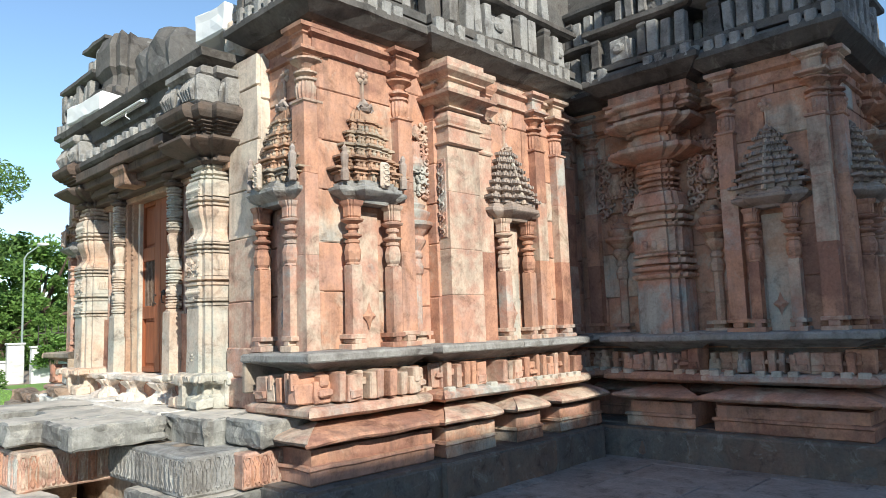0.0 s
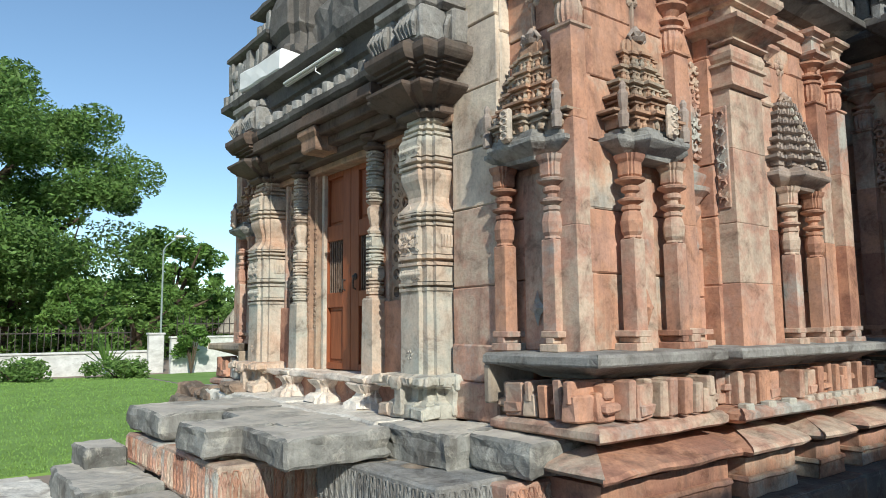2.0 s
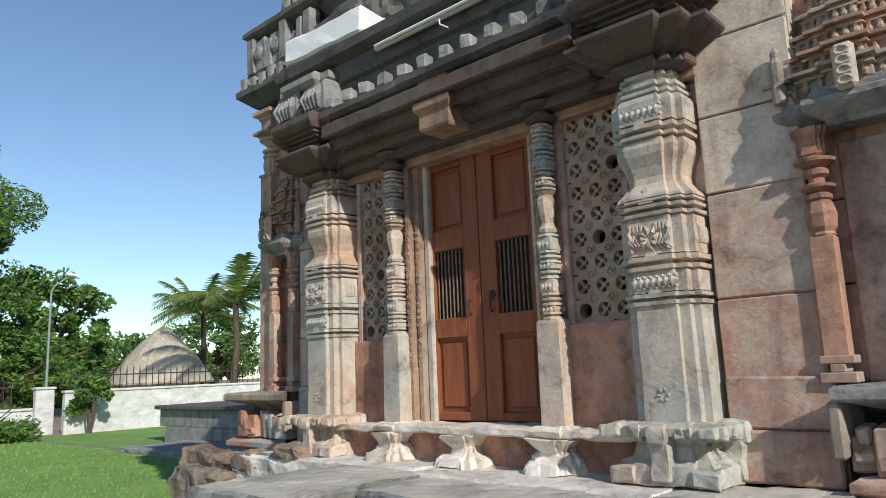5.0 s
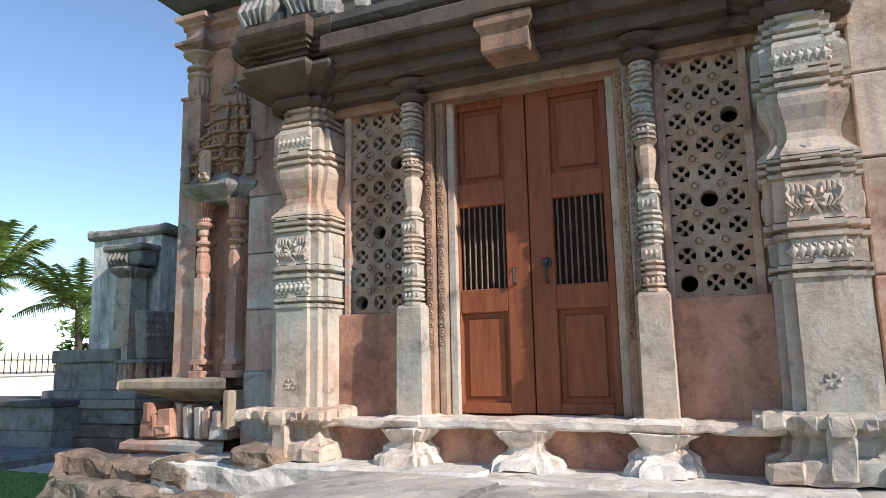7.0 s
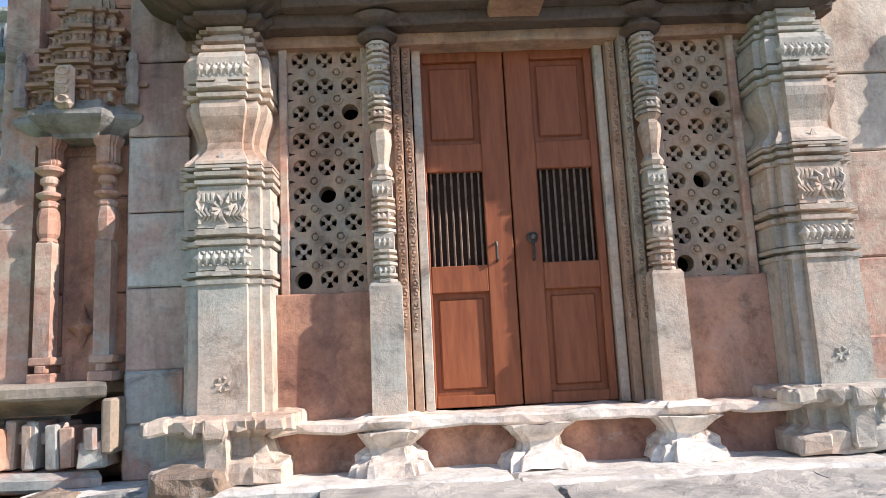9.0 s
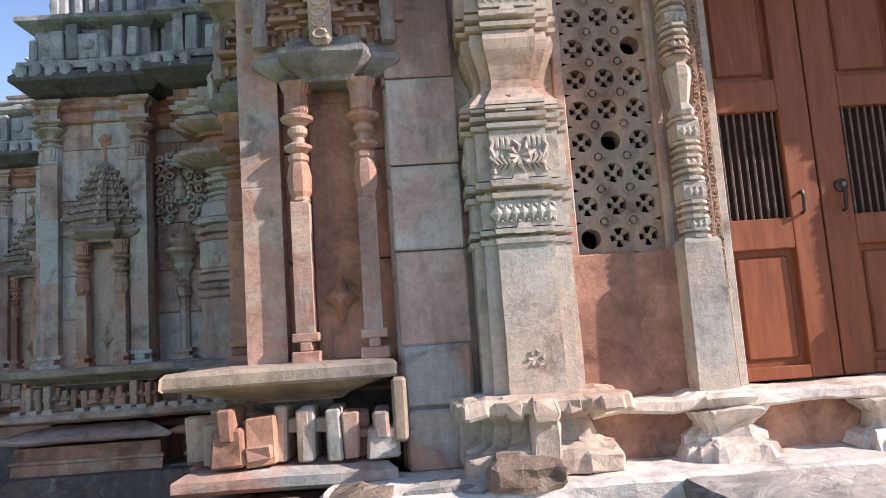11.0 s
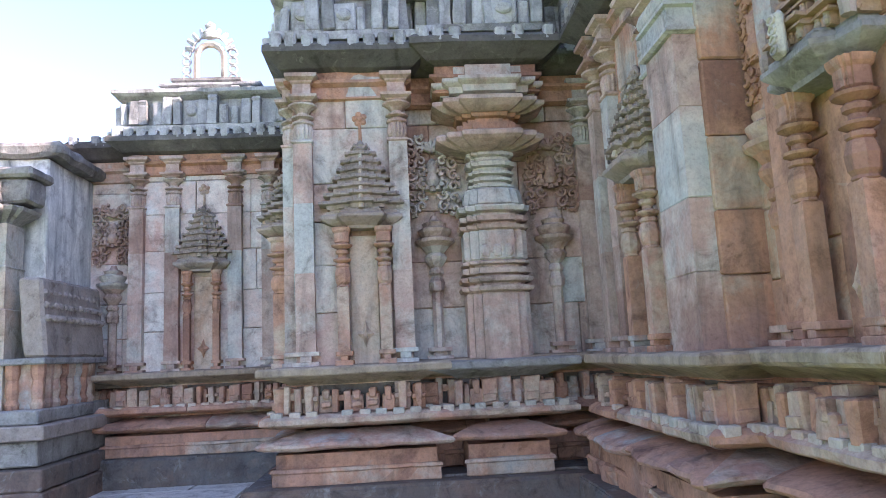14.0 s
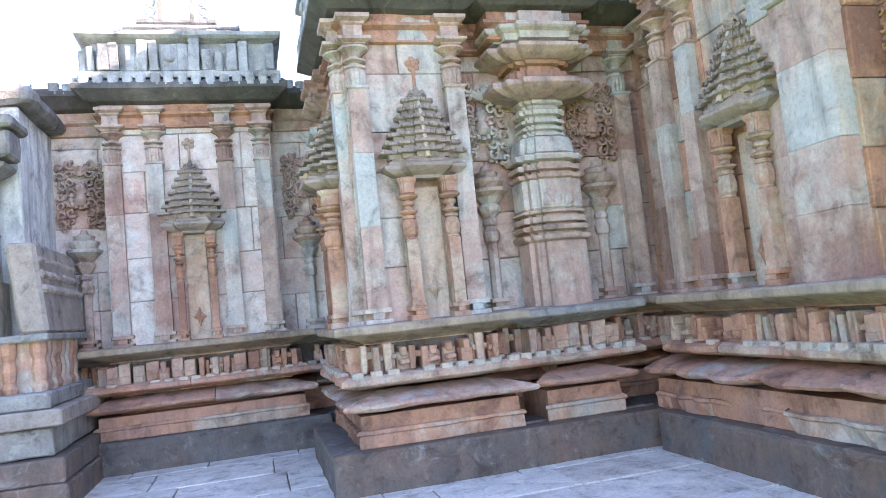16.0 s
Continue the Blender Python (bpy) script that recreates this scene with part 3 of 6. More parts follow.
k = 0
for nm, r, side, tiers in (("pier", PIER, 1, 2), ("side", SIDE, 1, 2), ("hall", (1.5, 7.72, 5.5, 9.6), 1, 3), ("mid", (3.45, 7.42, 4.4, 9.2), 0, 2), ("niche", NICHE, 1, 2), ("return", (3, 8.9, 5.5, 11), 1, 1), ("shrine", FAR, 1, 1), ("shrine_back", (4, 10.4, 8.95, 12.5), 0, 0)):
    for x0, y0, x1, y1, s in mirrored(*r):
        f = ('' if nm == "return" else 's') + (('e' if s == "east" else 'w') if side else '')
        k += 1
        base = roof(f"roof_{nm}_{s}", (x0, y0, x1, y1), f, tiers, k % 9)
        if nm == "shrine":
            part("upper_course", rect_sweep(x0 + .35, y0 + .3, x1 - .35, y1, [(.0, TOP + .88), (.03, TOP + .90), (.03, TOP + .97), (-.02, TOP + .99), (-.02, TOP + 1.06)], .012, .2, k), M_TOPW, base)
            part("upper_slab", rect_sweep(x0 + .35, y0 + .3, x1 - .35, y1, [(-.02, TOP + 1.05), (.08, TOP + 1.075), (.10, TOP + 1.09), (.10, TOP + 1.12), (-.1, TOP + 1.13)], .014, .2, k + 2), M_TOPW, base)
            for m in along(x0 + .35, y0 + .3, x1 - .35, y1, f, .03, .19):
                if rng.random() < .8:
                    placed("parapet_block", rng.choice(RBW), base, "", m @ pose(rng.uniform(-.02, .02), 0, TOP + .88, 0, 0, rng.uniform(-6, 6)) @ Matrix.Diagonal((1, 1, .45, 1)))
bm = bmesh.new()
box(bm, XC - 5.4, 7.9, 4.1, XC + 5.4, 12, 6.0)
# Extra hidden block, added to keep sun off the west wall tops.
box(bm, XC - 2.62, 5.75, 4.1, XC + 2.62, 8.2, 6.8)
cut(bm, .6)
rough(bm, .03, 2)
tagged(part("roof_hall_core", bm, M_DARK), "dark stone roof mass of the hall with an added sun-blocking block over the porch", "roof", "", "structure")


# ---- wall pilasters and shrines ----
TINT = [M_PIL]


def blocks(p, sec, hw, z0, z1, cuts, c, sq=1.0, mat=None):
    """A shaft of several stones with thin open joints."""
    zs = [z0] + [z0 + (z1 - z0) * f for f in cuts] + [z1]
    for a, b in zip(zs, zs[1:]):
        bm = bmesh.new()
        lathe(bm, sec, [(hw * .97, a), (hw, a + .006), (hw, b - .006), (hw * .97, b)], c, sq)
        rough(bm, .003, 5, a)
        part("shaft_stone", bm, mat or TINT[0], p)


def pilaster_parts(p, w, h, footed=True):
    """An engaged pier: foot, shaft, fluted drum, lotus discs, abacus and bracket block, centred on the wall plane."""
    if footed:
        bm = bmesh.new()
        box(bm, -w * .7, -w * .8, 0, w * .7, .05, .045, .006)
        box(bm, -w * .3, -w * .75, .045, w * .3, .05, .10, .006)
        box(bm, -w * .7, -w * .7, .10, w * .7, .05, .14, .006)
        part("foot", bm, TINT[0], p)
    z = h - .70
    c = (0, -w * .12, 0)
    blocks(p, SQ, w * .52, .10 if footed else 0, z, (.38, .71), c)
    bm = bmesh.new()
    lathe(bm, SQ, [(w * .46, z - .005), (w * .6, z + .012), (w * .6, z + .03), (w * .46, z + .042)], c)
    lathe(bm, FLUTE, [(w * .48, z + .04), (w * .57, z + .09), (w * .58, z + .14), (w * .5, z + .20)], c)
    lathe(bm, RND, [(w * .5, z + .195), (w * .6, z + .205), (w * .6, z + .225), (w * .38, z + .24), (w * .38, z + .25), (w * .64, z + .265), (w * .64, z + .28), (w * .34, z + .295), (w * .34, z + .315), (w * .52, z + .35), (w * .80, z + .378), (w * .82, z + .395), (w * .42, z + .408)], c)
    part("drum_capital", bm, TINT[0], p)
    bm = bmesh.new()
    lathe(bm, SQ, [(w * .45, z + .40), (w * .6, z + .415), (w * .6, z + .425), (w * .86, z + .445), (w * .88, z + .47), (w * .56, z + .485), (w * .5, z + .50), (w * .5, z + .59), (w * .62, z + .605), (w * .62, z + .62), (w * .88, z + .645), (w * .9, z + .68), (w * .6, z + .70)], c)
    part("abacus", bm, TINT[0], p)


def pilaster(w=.17, h=TOP - LEDGE, footed=True):
    p = thing("wall_pilaster", "salmon and buff carved sandstone pilaster on the temple wall", "pilaster", None, "temple wall pilasters")
    pilaster_parts(p, w, h, footed)
    return p


def broad_pilaster(w, h=TOP - LEDGE):
    """A wide flat pier with a square head of many thin mouldings."""
    p = thing("broad_pilaster", "broad buff sandstone pilaster with a head of stacked mouldings", "pilaster", None, "broad porch pilasters")
    c = (0, 0, 0)
    z = h - .86
    blocks(p, SQ, w * .5, 0, z, (.24, .47, .76), c, .7)
    bm = bmesh.new()
    lathe(bm, SQ, [(w * .5, z - .002), (w * .56, z + .012), (w * .56, z + .03), (w * .5, z + .04), (w * .5, z + .17), (w * .56, z + .18), (w * .56, z + .20), (w * .47, z + .21), (w * .52, z + .24), (w * .54, z + .28), (w * .5, z + .33), (w * .42, z + .345)], c, .8)
    part("banded_block", bm, TINT[0], p)
    bm = bmesh.new()
    lathe(bm, SQ, [(w * .42, z + .34), (w * .55, z + .355), (w * .55, z + .37), (w * .44, z + .385), (w * .5, z + .41), (w * .64, z + .445), (w * .78, z + .47), (w * .80, z + .50), (w * .55, z + .515), (w * .5, z + .53), (w * .5, z + .63), (w * .6, z + .645), (w * .6, z + .66), (w * .74, z + .70), (w * .78, z + .73), (w * .78, z + .77), (w * .58, z + .79), (w * .58, z + .86)], c, .9)
    part("stacked_head", bm, TINT[0], p)
    if w > .3:
        bm = bmesh.new()
        box(bm, -w * .5 - .012, -.13, 1.02, -w * .5 + .02, -.03, 1.80, .006)
        for j in range(11):
            zz = 1.07 + j * .066
            tube(bm, [(-w * .5 - .016 - .004 * q4, -.08 + .034 * math.cos(q4 * 1.1 + j * 3.14), zz + .03 * math.sin(q4 * 1.1 + j * 3.14)) for q4 in range(5)], [.012, .011, .010, .009, .007], 5)
        part("carved_strip", bm, TINT[0], p)
    return p


def place(p, poses):
    p.matrix_basis = poses[0]
    for m in poses[1:]:
        copy_thing(p, m)


def place_both(make, w, poses):
    """West walls get a paler copy of the east and porch stone, to carry brighter light."""
    pale = [m for m in poses if m.translation.x < XC and m.translation.y > 4.5]
    place(make(w), [m for m in poses if m not in pale])
    TINT[0] = M_PINKW
    place(make(w), pale)
    TINT[0] = M_PIL


place(pilaster(.17, footed=False), both(2.84, 3.45, LEDGE, "front", WEST_IN))
place_both(pilaster, .17, both(2.92, 4.40, LEDGE, "out", WEST_IN) + both(2.98, 6.42, LEDGE, "out") + both(2.98, 6.82, LEDGE, "out")
      + both(2.68, 7.45, LEDGE, "out") + both(2.92, 7.8, LEDGE) + both(4.80, 7.5, LEDGE) + both(5.70, 7.5, LEDGE) + both(5.8, 7.62, LEDGE, "out")
      + both(6.5, 10.1, LEDGE) + both(6.93, 10.1, LEDGE) + both(7.72, 10.1, LEDGE) + both(8.17, 10.1, LEDGE) + both(5.55, 9.6, LEDGE, "out"))
place_both(broad_pilaster, .46, both(2.96, 5.10, LEDGE, "out"))
place_both(broad_pilaster, .22, both(2.97, 5.50, LEDGE, "out"))


def colonnette(s, x, h, w, y=-.12):
    bm = bmesh.new()
    lathe(bm, SQ, [(w * .62, .12), (w * .62, h * .56), (w * .5, h * .57)], (x, y, 0))
    shaft = part("colonnette", bm, M_PIL, s)
    bm = bmesh.new()
    box(bm, x - w * .95, y - w * .8, 0, x + w * .95, .02, .05, .005)
    box(bm, x - w * .4, y - w * .7, .05, x + w * .4, .02, .09, .005)
    box(bm, x - w * .9, y - w * .7, .09, x + w * .9, .02, .13, .005)
    part("foot", bm, M_PIL, shaft)
    bm = bmesh.new()
    lathe(bm, OCT, [(w * .5, h * .56), (w * .66, h * .57), (w * .58, h * .582), (w * .74, h * .60), (w * .82, h * .655), (w * .66, h * .70), (w * .56, h * .708), (w * .70, h * .715), (w * .70, h * .732), (w * .42, h * .742)], (x, y, 0))
    lathe(bm, RND, [(w * .42, h * .738), (w * .95, h * .757), (w * 1.0, h * .768), (w * .46, h * .782), (w * .44, h * .80), (w * .70, h * .812), (w * .72, h * .83), (w * .5, h * .842), (w * 1.1, h * .862), (w * 1.18, h * .874), (w * .6, h * .888)], (x, y, 0))
    lathe(bm, RED, [(w * .62, h * .885), (w * .78, h * .895), (w * .78, h * .96), (w * .95, h * .975), (w * 1.05, h)], (x, y, 0))
    part("capital", bm, M_PIL, shaft)


def wall_shrine(w, stepped, gap=.30):
    """A miniature shrine: two colonnettes, an eave and a tower of thin tiers, with a flower inside."""
    s = thing("wall_shrine", "carved sandstone miniature shrine with stepped lichened tower on the wall", "wall niche", None, "miniature wall shrines")
    for x in (-w * gap, w * gap):
        colonnette(s, x, 1.26, .085 if w > .7 else .065)
    bm = bmesh.new()
    box(bm, -w * .18, -.03, .0, w * .18, .03, 1.2, .01)
    part("back_slab", bm, M_PALE if not stepped else M_PIL, s)
    bm = bmesh.new()
    lathe(bm, [(0, -1), (.22, -.35), (.62, 0), (.22, .35), (0, 1), (-.22, .35), (-.62, 0), (-.22, -.35)], [(.06, 0), (.125, .010), (.04, .03)])
    for v in bm.verts:
        v.co = Vector((v.co.x, -v.co.z * 1.6 - .03, v.co.y + .28))
    part("diamond_flower", bm, M_PIL, s)
    # eave
    bm = bmesh.new()
    d = .28
    sec = [(-1, 1), (-1, -.55), (-.62, -.62), (-.55, -1), (.55, -1), (.62, -.62), (1, -.55), (1, 1)]
    prof = [(.62, 1.25), (.66, 1.275), (.86, 1.305), (.985, 1.332), (1.02, 1.345), (1.02, 1.372), (.90, 1.388), (.90, 1.41), (.80, 1.42), (.80, 1.44)]
    rings = [[bm.verts.new((sx * h * w * .5, sy * (d if sy < 0 else .03) * (h if sy < 0 else 1), z)) for sx, sy in sec] for h, z in prof]
    for a, b in zip(rings, rings[1:]):
        for i in range(len(sec)):
            bm.faces.new((a[i], a[(i + 1) % 8], b[(i + 1) % 8], b[i]))
    bm.faces.new(rings[0][::-1])
    bm.faces.new(rings[-1])
    cut(bm, .12)
    rough(bm, .006, 9, w)
    part("eave", bm, M_GREYST if stepped else M_TOWER, s)
    n = 5 if stepped else 7
    z = 1.435
    hh = (.58 if stepped else .58) / n
    bm = bmesh.new()
    if stepped:
        lathe(bm, OCT, [(.012, 0), (.019, hh * .18), (.012, hh * .36), (.016, hh * .48)])
    else:
        box(bm, -.007, -.022, hh * .56, .007, .05, hh * .9)
    dent = bpy.data.meshes.new("dentil")
    bmesh.ops.recalc_face_normals(bm, faces=bm.faces)
    bm.to_mesh(dent)
    bm.free()
    dent.materials.append(M_BROWN if stepped else M_TOWER)
    for i in range(n):
        bm = bmesh.new()
        f = (1.02 - .66 * (i / n) ** .85) if stepped else (1.10 - .80 * (i / n))
        hw = w * (.50 if stepped else .47) * f
        dp = .24 * f
        plan = [(-1, 0), (-1, .62), (-.66, .62), (-.66, .84), (-.3, .84), (-.3, 1.06), (.3, 1.06), (.3, .84), (.66, .84), (.66, .62), (1, .62), (1, 0)]
        if stepped:
            prof = [(.86, 0), (.86, .5), (.98, .52), (.98, .62), (.90, .64), (.90, .76), (1.08, .79), (1.08, .94), (1.0, 1.0)]
        else:
            prof = [(.84, 0), (.86, .46), (.98, .5), (1.04, .56), (1.04, .84), (.94, .95), (.84, 1.0)]
        rings = [[bm.verts.new((sx * hw * g, .03 if sy == 0 else -sy * dp * g, z + hh * zz)) for sx, sy in plan] for g, zz in prof]
        for u, v in zip(rings, rings[1:]):
            for j in range(12):
                bm.faces.new((u[j], u[(j + 1) % 12], v[(j + 1) % 12], v[j]))
        bm.faces.new(rings[0][::-1])
        bm.faces.new(rings[-1])
        rough(bm, .006, 14, i + w)
        tier = part("tier", bm, M_BROWN if stepped else M_TOWER, s)
        for j in range(11):
            sx = -.95 + j * .19
            dd = 1.06 if abs(sx) < .3 else .84 if abs(sx) < .66 else .62
            placed("dentil", dent, tier, "", pose(sx * hw * .92, -dp * dd * .88, z + .004) if stepped else pose(sx * hw, -dp * dd, z))
        z += hh
    if not stepped:
        bm = bmesh.new()
        tube(bm, [(0, -.255, 1.42), (0, -.20, 1.62), (0, -.14, 1.85), (0, -.08, 2.0)], [.028, .024, .02, .016], 6)
        part("spine", bm, M_PALE, s, "pale central rib")
    else:
        bm = bmesh.new()
        lathe(bm, RED, [(w * .2, z), (w * .19, z + .06), (w * .15, z + .10), (w * .05, z + .12)], (0, 0, 0), .5)
        part("crown_block", bm, M_BROWN, s)
        z += .10
    bm = bmesh.new()
    lathe(bm, RND, [(.05, z - .01), (.07, z + .015), (.03, z + .035), (.045, z + .06), (.012, z + .11)], (0, -.04, 0))
    for sgn in (-1, 1):
        tube(bm, [(0, -.05, z + .02), (sgn * .06, -.06, z + .06), (sgn * .085, -.05, z + .02), (sgn * .06, -.05, z - .01)], [.02, .02, .016, .01], 6)
    part("finial", bm, M_TOWER, s)
    bm = bmesh.new()
    zb = z + .33
    tube(bm, [(0, -.01, z + .1), (0, -.02, zb - .04)], [.02, .014], 6)
    for j in range(5):
        t = math.pi * (.5 + .4 * j) + .2
        stud(bm, OCT, [(.034, -.02), (.03, .02), (.012, .036)], pose(.045 * math.cos(t), 0, zb + .045 * math.sin(t), 90))
    stud(bm, OCT, [(.026, -.02), (.022, .04), (.008, .05)], pose(0, 0, zb, 90))
    part("flower_boss", bm, M_PIL, s)
    if stepped:
        bm = bmesh.new()
        box(bm, -.05, -.32, 1.37, .05, -.27, 1.60, .02)
        for j in range(4):
            tube(bm, [(.03 * math.cos(t), -.322, 1.41 + j * .05 + .02 * math.sin(t)) for t in np.linspace(0, 6.28, 9)], [.008] * 9, 5)
        part("front_plaque", bm, M_PALE, s, "pale carved plaque")
        for sgn in (-1, 1):
            bm = bmesh.new()
            lathe(bm, OCT, [(.03, 1.42), (.036, 1.5), (.024, 1.53), (.03, 1.58), (.034, 1.64), (.02, 1.67), (.024, 1.7), (.008, 1.73)], (sgn * w * .44, -.17, 0))
            part("corner_figure", bm, M_TOWER, s)
    return s


place(wall_shrine(.66, True, .225), [pose(-10.03, 3.45, LEDGE)])
place(wall_shrine(.76, True), [pose(-5.225, 3.45, LEDGE)] + both(2.92, 3.97, LEDGE, "out", WEST_IN))
place(wall_shrine(.80, False, .26), [both(2.98, 5.90, LEDGE, "out")[0], both(2.98, 5.81, LEDGE, "out")[1]])
place(wall_shrine(.74, False, .26), [both(5.21, 7.5, LEDGE)[0], both(5.16, 7.5, LEDGE)[1]])
place(wall_shrine(.74, False, .26), [m @ Matrix.Diagonal((1, 1.2, 1, 1)) for m in both(5.8, 7.98, LEDGE, "out")])
place(wall_shrine(.70, False, .26), both(7.335, 10.1, LEDGE))


def great_pilaster(w=.33):
    """The broad redented pier with banded middle and two flaring slabs."""
    p = thing("great_pilaster", "broad banded sandstone pilaster with two flaring slabs at its head", "pilaster", None, "broad hall pilasters")
    secs = [
        ("shaft", TINT[0], [(.33, 0), (.33, .60), (.30, .62)]),
        ("band", TINT[0], [(.30, .61), (.37, .63), (.385, .655), (.38, .67), (.29, .68), (.29, .70), (.37, .715), (.385, .74), (.38, .755), (.29, .77)]),
        ("band", TINT[0], [(.28, .765), (.28, .78), (.36, .79), (.36, .84), (.285, .85), (.285, .87), (.355, .88), (.36, .90), (.29, .92)]),
        ("carved_block", TINT[0], [(.31, .915), (.335, .93), (.335, 1.18), (.32, 1.20)]),
        ("band", TINT[0], [(.29, 1.195), (.36, 1.215), (.375, 1.245), (.28, 1.255), (.28, 1.28), (.36, 1.29), (.365, 1.335), (.29, 1.345)]),
        ("band", TINT[0], [(.28, 1.34), (.28, 1.37), (.37, 1.385), (.385, 1.42), (.38, 1.435), (.30, 1.445), (.325, 1.46), (.29, 1.60), (.25, 1.62)]),
        ("neck", TINT[0], [(.20, 1.615), (.26, 1.63), (.26, 1.655), (.19, 1.665), (.19, 1.685), (.25, 1.695), (.25, 1.72), (.18, 1.73), (.18, 1.75), (.26, 1.76), (.26, 1.785), (.20, 1.80), (.20, 1.83), (.27, 1.84), (.28, 1.88), (.22, 1.90), (.22, 1.93), (.27, 1.945), (.27, 1.97), (.24, 1.99)]),
        ("flaring_slab", TINT[0], [(.24, 1.985), (.36, 2.01), (.47, 2.05), (.515, 2.075), (.52, 2.085), (.52, 2.12), (.47, 2.14), (.36, 2.16), (.30, 2.17)]),
        ("neck", M_WALL, [(.30, 2.165), (.36, 2.18), (.36, 2.25), (.29, 2.262), (.29, 2.30), (.36, 2.31), (.38, 2.35)]),
        ("flaring_slab", TINT[0], [(.36, 2.345), (.46, 2.375), (.53, 2.41), (.545, 2.42), (.545, 2.455), (.5, 2.47), (.38, 2.485)]),
        ("abacus", TINT[0], [(.38, 2.48), (.38, 2.51), (.46, 2.52), (.47, 2.58), (.53, 2.605), (.545, 2.62), (.545, 2.65), (.40, 2.665), (.40, 2.80)]),
    ]
    for nm, mat, prof in secs:
        bm = bmesh.new()
        slim = {"shaft": .9, "band": .9, "carved_block": .9, "neck": .86}.get(nm, 1.0)
        lathe(bm, RED, [(h * slim, z) for h, z in prof], (0, 0, 0), .8)
        if nm == "carved_block":
            for j in (-.11, 0, .11):
                lathe(bm, RND, [(.035, 0), (.045, .03), (.04, .09), (.02, .11)], (j, -.24, .95), .5)
        part(nm, bm, mat, p)
    return p


place_both(great_pilaster, .33, both(3.91, 7.62, LEDGE) + both(5.6, 9.05, LEDGE, "out"))


def relief(w, h, seed, mat=M_PIL):
    """A panel of scrolling foliage round a medallion, over a small pedestal shrine."""
    r = random.Random(seed)
    s = thing("relief_panel", "carved sandstone panel of scrolling foliage above a small pedestal", "relief panel", None, "foliage reliefs")
    bm = bmesh.new()
    for row in range(7):
        for col in (-.42, -.22, .22, .42):
            sgn = 1 if col > 0 else -1
            cx, cz = w * col, 1.42 + (row + .5 + (.3 if abs(col) < .3 else 0)) * h / 7
            rad = h / 15
            pts = []
            for j in range(12):
                a = sgn * (j * .62) + row * 1.3 + col * 9
                rr = rad * (1 - j / 14)
                pts.append((cx + rr * math.cos(a), -.04 - .025 * j / 12, cz + rr * math.sin(a)))
            tube(bm, pts, [.021 - .0009 * j for j in range(12)], 5)
            for j in range(3):
                a = r.uniform(0, 6.28)
                lathe(bm, OCT, [(.018, -.02), (.016, .01), (.006, .02)], (cx + rad * math.cos(a), -.03, cz + rad * math.sin(a)))
    for j in range(12):
        a = j * math.tau / 12
        cx, cz = math.cos(a) * w * .2, 1.42 + h * .45 + math.sin(a) * w * .2
        lathe(bm, OCT, [(.035, -.02), (.03, .02), (.01, .035)], (cx, -.04, cz))
    lathe(bm, RND, [(.05, 0), (.075, .06), (.05, .13), (.06, .2), (.045, .25), (.02, .28)], (0, -.05, 1.42 + h * .36), .7)
    for j in range(5):
        a = math.pi * (.15 + j * .175)
        tube(bm, [(0, -.04, 1.42 + h * .82), (math.cos(a) * w * .2, -.05, 1.42 + h * .82 + math.sin(a) * h * .12), (math.cos(a) * w * .26, -.04, 1.42 + h * .8 + math.sin(a) * h * .15)], [.028, .024, .01], 6)
    tagged(part("scrollwork", bm, mat, s), kind="stuff")
    bm = bmesh.new()
    lathe(bm, RND, [(.13, 1.10), (.19, 1.14), (.2, 1.17), (.13, 1.19), (.16, 1.24), (.17, 1.27), (.10, 1.30), (.12, 1.34), (.05, 1.37), (.03, 1.42)], (0, -.02, 0), .8)
    part("lotus_cap", bm, mat, s)
    bm = bmesh.new()
    lathe(bm, SQ, [(.12, 0), (.12, .05), (.06, .052), (.06, .09), (.11, .092), (.11, .13)], (0, -.03, 0), .75)
    part("foot", bm, mat, s)
    bm = bmesh.new()
    lathe(bm, OCT, [(.05, .12), (.05, .66), (.07, .68), (.08, .75), (.05, .82), (.07, .84), (.07, .87), (.05, .9), (.10, .97), (.11, 1.0), (.08, 1.04), (.13, 1.10)], (0, -.02, 0), .8)
    part("pedestal", bm, mat, s)
    return s


deeper = Matrix.Diagonal((1, 1.3, 1, 1))
spots = both(3.28, 7.8, LEDGE) + both(4.47, 7.8, LEDGE) + both(8.58, 10.4, LEDGE) + both(6.0, 10.4, LEDGE)
place(relief(.50, .80, 1), [m @ deeper for m in spots[0::2]])
place(relief(.50, .80, 1, M_PINKW), [m @ deeper for m in spots[1::2]])
place(relief(.36, .74, 2), [both(2.83, 4.665, LEDGE, "out")[0], both(2.68, 4.67, LEDGE, "out", .02)[1]])


